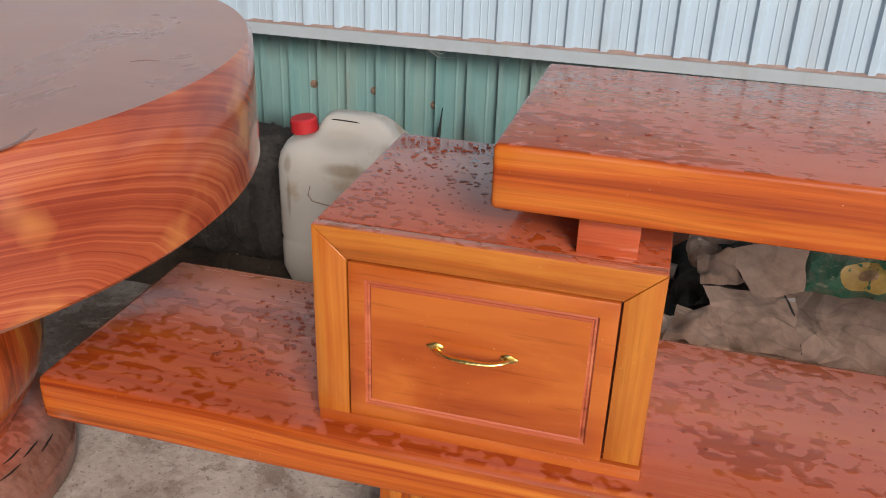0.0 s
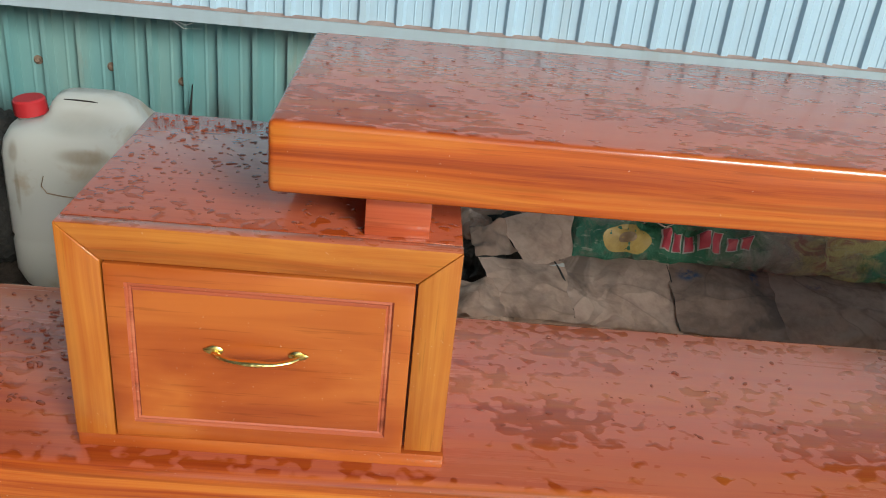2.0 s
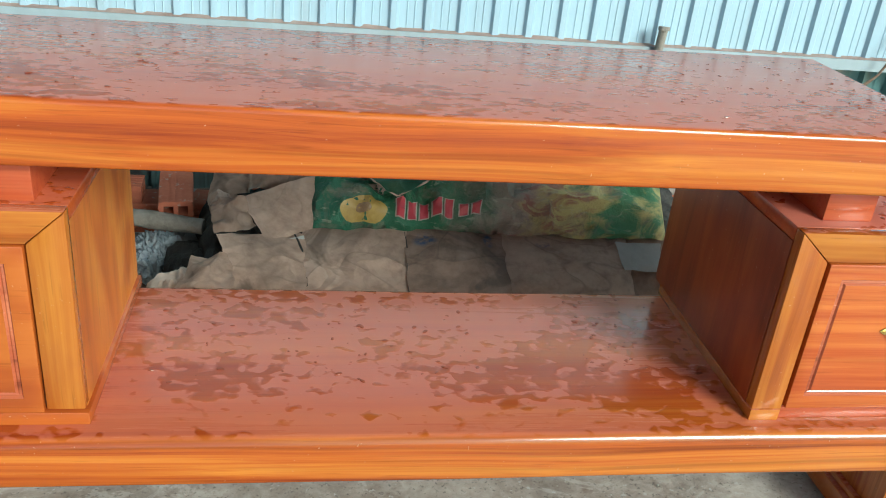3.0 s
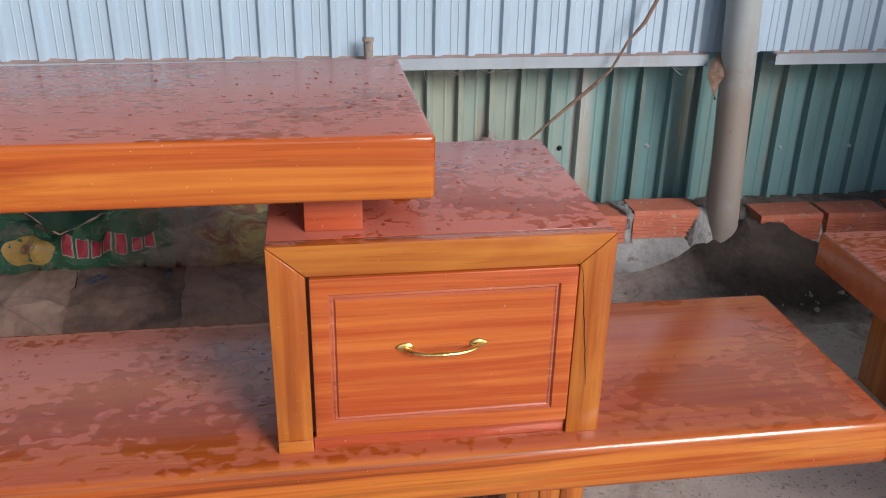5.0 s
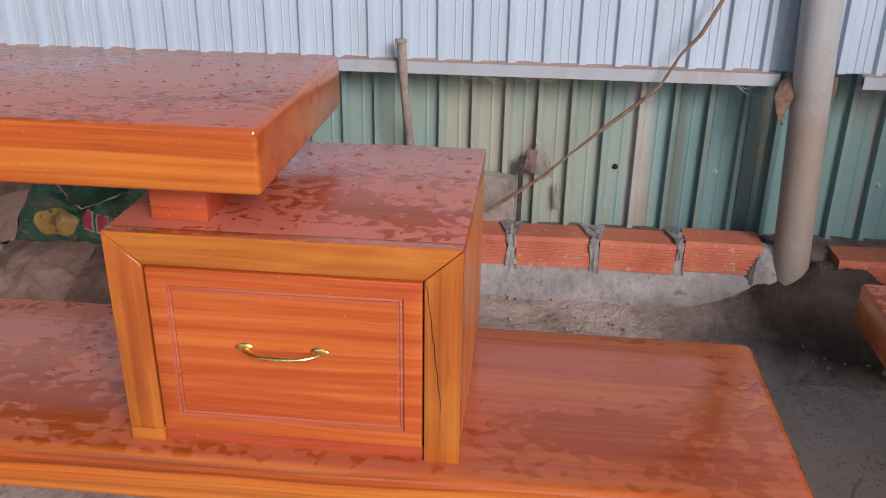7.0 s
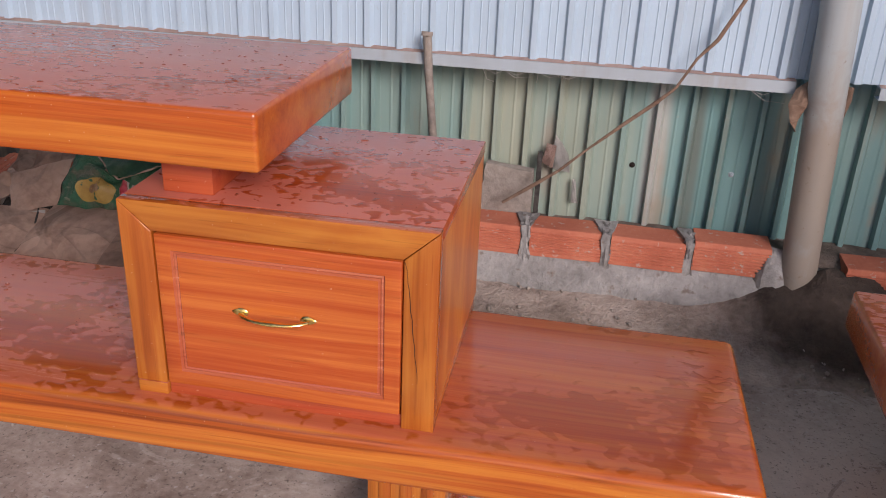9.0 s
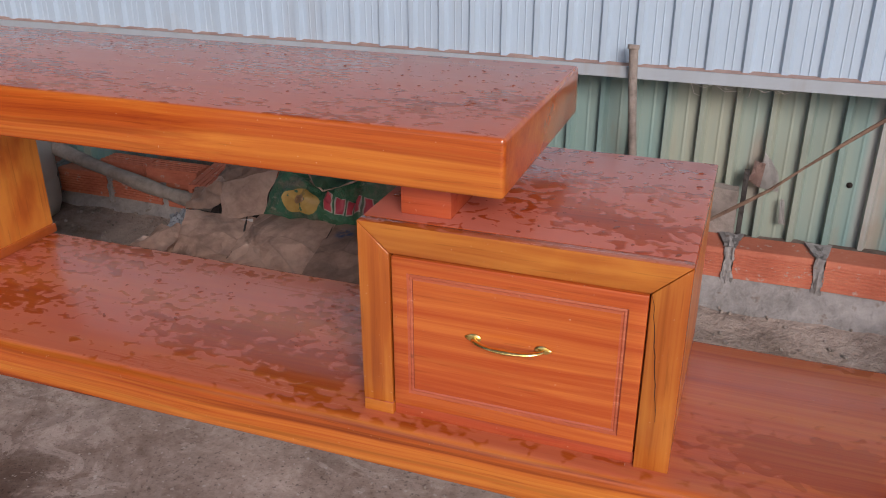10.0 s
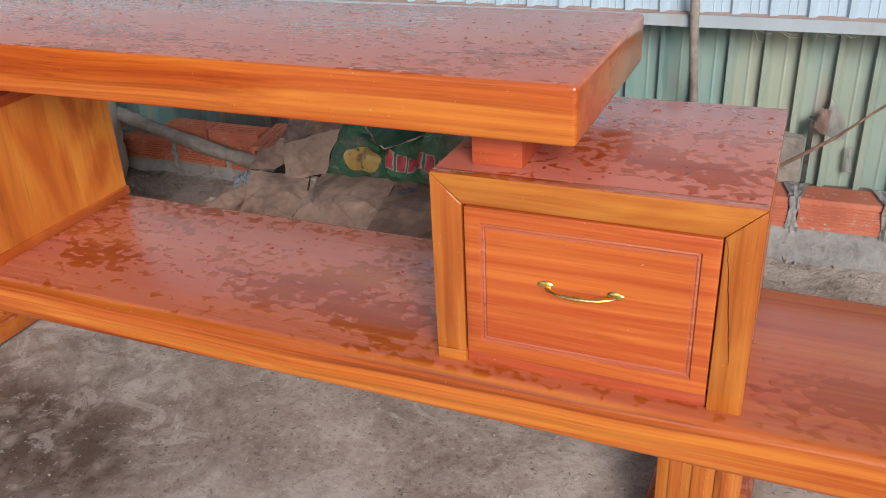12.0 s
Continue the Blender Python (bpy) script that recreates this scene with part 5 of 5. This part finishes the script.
# near-black tubes in place of the shade between the sacks
seams = thing("sack_seams", pose(0, 0, 0), "dark tubes drawn for the shade in the folds between the flattened paper sacks", "fold", "old sacks")
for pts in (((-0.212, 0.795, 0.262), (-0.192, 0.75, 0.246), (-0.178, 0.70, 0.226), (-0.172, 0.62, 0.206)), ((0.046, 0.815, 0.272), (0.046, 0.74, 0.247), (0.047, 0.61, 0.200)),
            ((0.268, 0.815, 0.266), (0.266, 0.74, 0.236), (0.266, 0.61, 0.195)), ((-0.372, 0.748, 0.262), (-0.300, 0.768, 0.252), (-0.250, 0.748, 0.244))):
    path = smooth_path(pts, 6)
    part("fold", tube([p + Vector((0.004 * noise.noise(p * 30), 0, 0.001)) for p in path], [0.0012 + 0.0028 * abs(noise.noise(p * 17)) for p in path], 6, 0.6), M_NEAR_BLACK, seams)


# the printed bag, with its print as patches that follow the cloth
BAG_W, BAG_D, BAG_H = 0.84, 0.19, 0.060


def bag_point(u, q, lift=0.0):
    t = max(0.0, 1 - abs(u) ** 3.2) ** 0.45 * max(0.0, 1 - abs(q) ** 2.6) ** 0.45
    hem = 0.010 * noise.noise(Vector((u * 5.0, 2.0, 0))) + 0.006 * noise.noise(Vector((u * 13.0, 5.0, 0)))
    p = Vector((u * BAG_W / 2, q * BAG_D / 2 + hem * (0.4 - 0.6 * q), 0))
    fold = 1.0 - 2.0 * abs(noise.noise(p * 11.0 + Vector((3.3, 1.2, 0))))
    fine = noise.noise(p * 22.0) + 1.4 * (1.0 - 2.0 * abs(noise.noise(Vector((p.x * 24 + p.y * 14, p.y * 30 - p.x * 9, 2.0)))))
    z = BAG_H / 2 + BAG_H / 2 * t + 0.042 * fold * t + 0.010 * fine * t - 0.025 * max(0.0, u + 0.1) * t
    return Vector((p.x, p.y, z + lift))


def bag_mesh():
    b = bmesh.new()
    n, m = 84, 28
    tops = [[b.verts.new(bag_point(-1 + 2 * i / n, -1 + 2 * j / m)) for j in range(m + 1)] for i in range(n + 1)]
    lows = [[b.verts.new((v.co.x, v.co.y, min(v.co.z, BAG_H / 2) - 0.02 * (1 - abs(v.co.x) / (BAG_W / 2)) * (1 - abs(v.co.y) / (BAG_D / 2)))) for v in col] for col in tops]
    for i in range(n):
        for j in range(m):
            b.faces.new((tops[i][j], tops[i + 1][j], tops[i + 1][j + 1], tops[i][j + 1]))
            b.faces.new((lows[i][j], lows[i][j + 1], lows[i + 1][j + 1], lows[i + 1][j]))
    bmesh.ops.remove_doubles(b, verts=list(b.verts), dist=1e-4)
    return b


bag = tagged(part("woven_bag", bag_mesh(), M_BAG), "crumpled green and yellow printed woven plastic bag, dirty", "bag", "old sacks")
bag.matrix_world = pose(0.255, 0.878, 0.300, 42, 0, -1)


def patch(u0, u1, q0, q1, mat, name, lift, disc=False, parent=None):
    b = bmesh.new()
    n, m = 10, 8
    if disc:
        uc, qc, ru, rq = (u0 + u1) / 2, (q0 + q1) / 2, (u1 - u0) / 2, (q1 - q0) / 2
        mid = b.verts.new(bag_point(uc, qc, lift))
        last = None
        for r in (0.33, 0.66, 1.0):
            ring = [b.verts.new(bag_point(uc + ru * r * math.cos(2 * math.pi * i / 24), qc + rq * r * math.sin(2 * math.pi * i / 24), lift)) for i in range(24)]
            for i in range(24):
                j = (i + 1) % 24
                b.faces.new((mid, ring[i], ring[j]) if last is None else (last[i], ring[i], ring[j], last[j]))
            last = ring
    else:
        g = [[b.verts.new(bag_point(u0 + (u1 - u0) * i / n, q0 + (q1 - q0) * j / m, lift)) for j in range(m + 1)] for i in range(n + 1)]
        for i in range(n):
            for j in range(m):
                b.faces.new((g[i][j], g[i + 1][j], g[i + 1][j + 1], g[i][j + 1]))
    return part(name, b, mat, parent or bag)


for i in range(7):
    u = -0.555 + i * 0.0655 + (0.015 if i > 4 else 0)
    h = 0.0 if i < 5 else 0.06
    patch(u - 0.001, u + 0.055, -0.80 + h, -0.40 - h, M_PRINT_WHITE, "print_outline", 0.0015)
    patch(u + 0.006, u + 0.048, -0.78 + h, -0.42 - h, M_PRINT_RED, "print_bar", 0.003)
patch(-0.85, -0.595, -0.94, -0.36, M_PRINT_YELLOW, "print_disc", 0.0015, True)
patch(-0.765, -0.685, -0.78, -0.54, M_PRINT_BROWN, "print_blot", 0.003, True)
patch(-0.70, -0.59, -0.16, 0.08, M_DUST, "print_patch", 0.0015, True)

sack("stone", pose(0.30, 0.96, 0.335, 0, 30, 40), (0.13, 0.10, 0.09), M_PAPER_W, 37, "pale broken piece of concrete", 0.015, 20.0, "", "stone")

# sticks and wire
tagged(part("stick", tube(smooth_path([(-1.14, 1.060, 0.272), (-0.88, 1.024, 0.226), (-0.67, 0.992, 0.197), (-0.55, 0.972, 0.188), (-0.42, 0.950, 0.182)], 5), [0.021 + 0.002 * math.sin(i * 0.9) for i in range(21)], 12), M_STICK), "grey weathered wooden stick leaning across the bricks", "stick")
cane = thing("bamboo_cane", pose(0, 0, 0), "thin grey bamboo cane leaning on the rail", "cane")
part("stem", tube([(0.704, 1.120, 0.690), (0.706, 1.138, 0.60), (0.711, 1.158, 0.50), (0.716, 1.182, 0.40), (0.722, 1.205, 0.27)], [0.0115, 0.011, 0.0105, 0.011, 0.010], 12), M_STICK, cane)
part("node", tube([(0.7035, 1.118, 0.684), (0.7038, 1.1195, 0.694)], 0.0145, 12), M_STICK, cane)
vine = [(0.92, 1.13, 0.258), (1.0, 1.135, 0.315), (1.06, 1.13, 0.362), (1.13, 1.125, 0.43), (1.21, 1.12, 0.503), (1.28, 1.115, 0.565), (1.32, 1.11, 0.605), (1.36, 1.11, 0.68), (1.40, 1.115, 0.725), (1.45, 1.12, 0.825), (1.52, 1.13, 0.97), (1.58, 1.15, 1.12), (1.60, 1.19, 1.20)]
tagged(part("dry_vine", tube(vine, [0.0042 + 0.0012 * math.sin(i * 1.7) for i in range(len(vine))], 8), M_TWIG), "long dry brown vine running up across the sheet wall", "vine")
tagged(part("twig", tube([(-1.10, 1.24, 0.28), (-1.085, 1.225, 0.36), (-1.08, 1.235, 0.43)], [0.012, 0.008, 0.002], 7, 0.4), M_NEAR_BLACK), "dark dry leaf stuck against the sheet wall", "leaf")
block = prism([(0.845, 0.20), (0.992, 0.20), (0.990, 0.325), (0.862, 0.338)], 1.200, 1.238)
bmesh.ops.subdivide_edges(block, edges=list(block.edges), cuts=5, use_grid_fill=True)
tagged(part("rubble_block", crumple(block, 0.010, 22, 4), M_STICK), "dirty grey block of rubble behind the bricks", "block")
# dark strip drawn where there is only a shaded gap
tagged(part("batten", box(0.997, 1.010, 1.222, 1.240, 0.19, 0.375, 0.001), M_NEAR_BLACK), "thin dark strip added for the shaded gap beside the rubble block", "strip")
sheet("plastic_scrap", ((1.024, 1.247, 0.330), (1.085, 1.249, 0.318), (1.078, 1.252, 0.372), (1.040, 1.252, 0.424)), M_WEB, 52, "crumpled whitish plastic scrap stuck to the sheet wall", 0.003, 0.005, 0.0015, "plastic scrap", "")
sheet("plastic_scrap", ((1.012, 1.234, 0.345), (1.040, 1.236, 0.330), (1.045, 1.240, 0.395), (1.018, 1.240, 0.400)), M_DUST, 55, "dusty brown torn film hanging on the sheet wall", 0.004, 0.006, 0.002, "plastic scrap", "")
sheet("plastic_scrap", ((1.098, 1.248, 0.232), (1.116, 1.250, 0.232), (1.100, 1.252, 0.300), (1.094, 1.252, 0.300)), M_WEB, 58, "narrow whitish strip of torn film on the sheet wall", 0.002, 0.003, 0.0015, "plastic scrap", "")

for ch in ((-0.92, 0.10, 0.06, 20), (-0.855, 0.10, 0.05, -10)):
    cb = box(-ch[2] / 2, ch[2] / 2, -0.025, 0.025, 0, 0.012, 0.002)
    crumple(cb, 0.004, 40, ch[3])
    chip = tagged(part("brick_chip", cb, M_DUST), "pinkish brick chip packed under the leg", "chip", "packing chips")
    chip.matrix_world = pose(ch[0], ch[1], -0.004, 0, 0, ch[3])

for k, (x, zlow, lean) in enumerate(((0.845, 0.555, 0.02), (0.90, 0.575, 0.06), (0.985, 0.560, -0.01), (1.03, 0.585, 0.035), (-1.10, 0.570, 0.05), (1.50, 0.560, 0.10))):
    strand = tube([(x, 1.150, 0.606), (x + lean * 0.4, 1.175, (0.606 + zlow) / 2 - 0.006), (x + lean, 1.235, zlow)], [0.0010, 0.0006, 0.0004], 5)
    tube([(x + 0.004, 1.150, 0.606), (x + 0.03, 1.16, 0.594), (x + 0.055, 1.152, 0.606)], [0.0004, 0.0007, 0.0004], 5, bm=strand)
    tagged(part("cobweb", strand, M_WEB), "dusty strand of cobweb under the rail", "cobweb", "cobwebs")

# ---- unseen walls and roof added round the camera to hold back light, and the ground ----
def shade_wall(name, b, label):
    """An unseen plain wall, added to hold back light."""
    tagged(part(name, b, M_PLASTER, smooth=False), label, "wall", kind="structure")


# low blocker out of view; keeps the sun off the post's corner
shade_wall("wall_east", box(2.72, 2.84, -0.25, 1.14, 0, 1.40), "unseen low grey wall added to shade the far right corner")
# added out of view; blocks sky light from the front left
shade_wall("wall_south", box(-2.87, -1.50, -2.62, -2.5, 0, 4.0), "unseen grey wall added behind the camera to cut light from the front left")
# out of view, set close to the table to darken that side
shade_wall("wall_west", box(-2.87, -2.75, -2.5, 1.4, 0, 4.0), "unseen grey wall added close by on the left to cut light")
# unseen roof; its depth sets how much sky light comes in
tagged(part("ceiling", box(-5.32, 6.12, -2.2, 1.4, 4.0, 4.08), M_BLUE, smooth=False), "unseen pale sheet metal roof added over the shed to limit sky light", "ceiling", kind="structure")
ground = bmesh.new()
bmesh.ops.create_grid(ground, x_segments=40, y_segments=40, size=300)
for v in ground.verts:
    v.co.z = -0.03 + 0.02 * noise.noise(v.co * 0.05)
tagged(part("ground", ground, M_DUST), "bare reddish earth outside the shed", "ground", kind="structure")

# ---- bricks of the curb ----
brick_bm = ribbed_brick()
first = None
JOINTS = 0.2135
for k in range(-28, 24):
    xc = 1.525 + JOINTS * k
    if 1.63 < xc + 0.09 < 1.80:
        continue
    if xc > 1.7:
        xc += 0.16
    z = 0.166 + 0.010 * max(0.0, min(1.0, (xc - 1.25) / 0.35)) * (xc < 1.7) - 0.02 * (xc > 1.75) - dip(xc)
    if first is None:
        first = part("brick", brick_bm, M_BRICK, curb, smooth=False)
        ob = first
    else:
        ob = new("brick", first.data)
        ob.parent = curb
    rng = random.Random(k + 100)
    ob.matrix_local = pose(xc + rng.uniform(-0.004, 0.004), 1.148 + rng.uniform(-0.004, 0.004), z + rng.uniform(-0.003, 0.003), rng.uniform(-1, 1), rng.uniform(-1.2, 1.2), rng.uniform(-1.5, 1.5))
    if -1.4 < xc < 1.5:
        lump = box(-0.012, 0.012, -0.047, 0.03, -0.052, 0.044)
        bmesh.ops.subdivide_edges(lump, edges=list(lump.edges), cuts=5, use_grid_fill=True)
        crumple(lump, 0.022, 46, k)
        joint = part("mortar_joint", lump, M_MORTAR, curb)
        joint.location = (xc + JOINTS / 2 - 0.001, 1.148, z)
        smear = box(-0.030 - 0.012 * rng.random(), 0.026 + 0.016 * rng.random(), -0.030, 0.046, -0.004, 0.004)
        bmesh.ops.subdivide_edges(smear, edges=list(smear.edges), cuts=5, use_grid_fill=True)
        for v in smear.verts:
            v.co.x *= 0.45 + 0.55 * (v.co.y + 0.030) / 0.076
        crumple(smear, 0.007, 48, k + 3)
        part("mortar_smear", smear, M_MORTAR, curb).location = (xc + JOINTS / 2, 1.150, z + 0.0415)
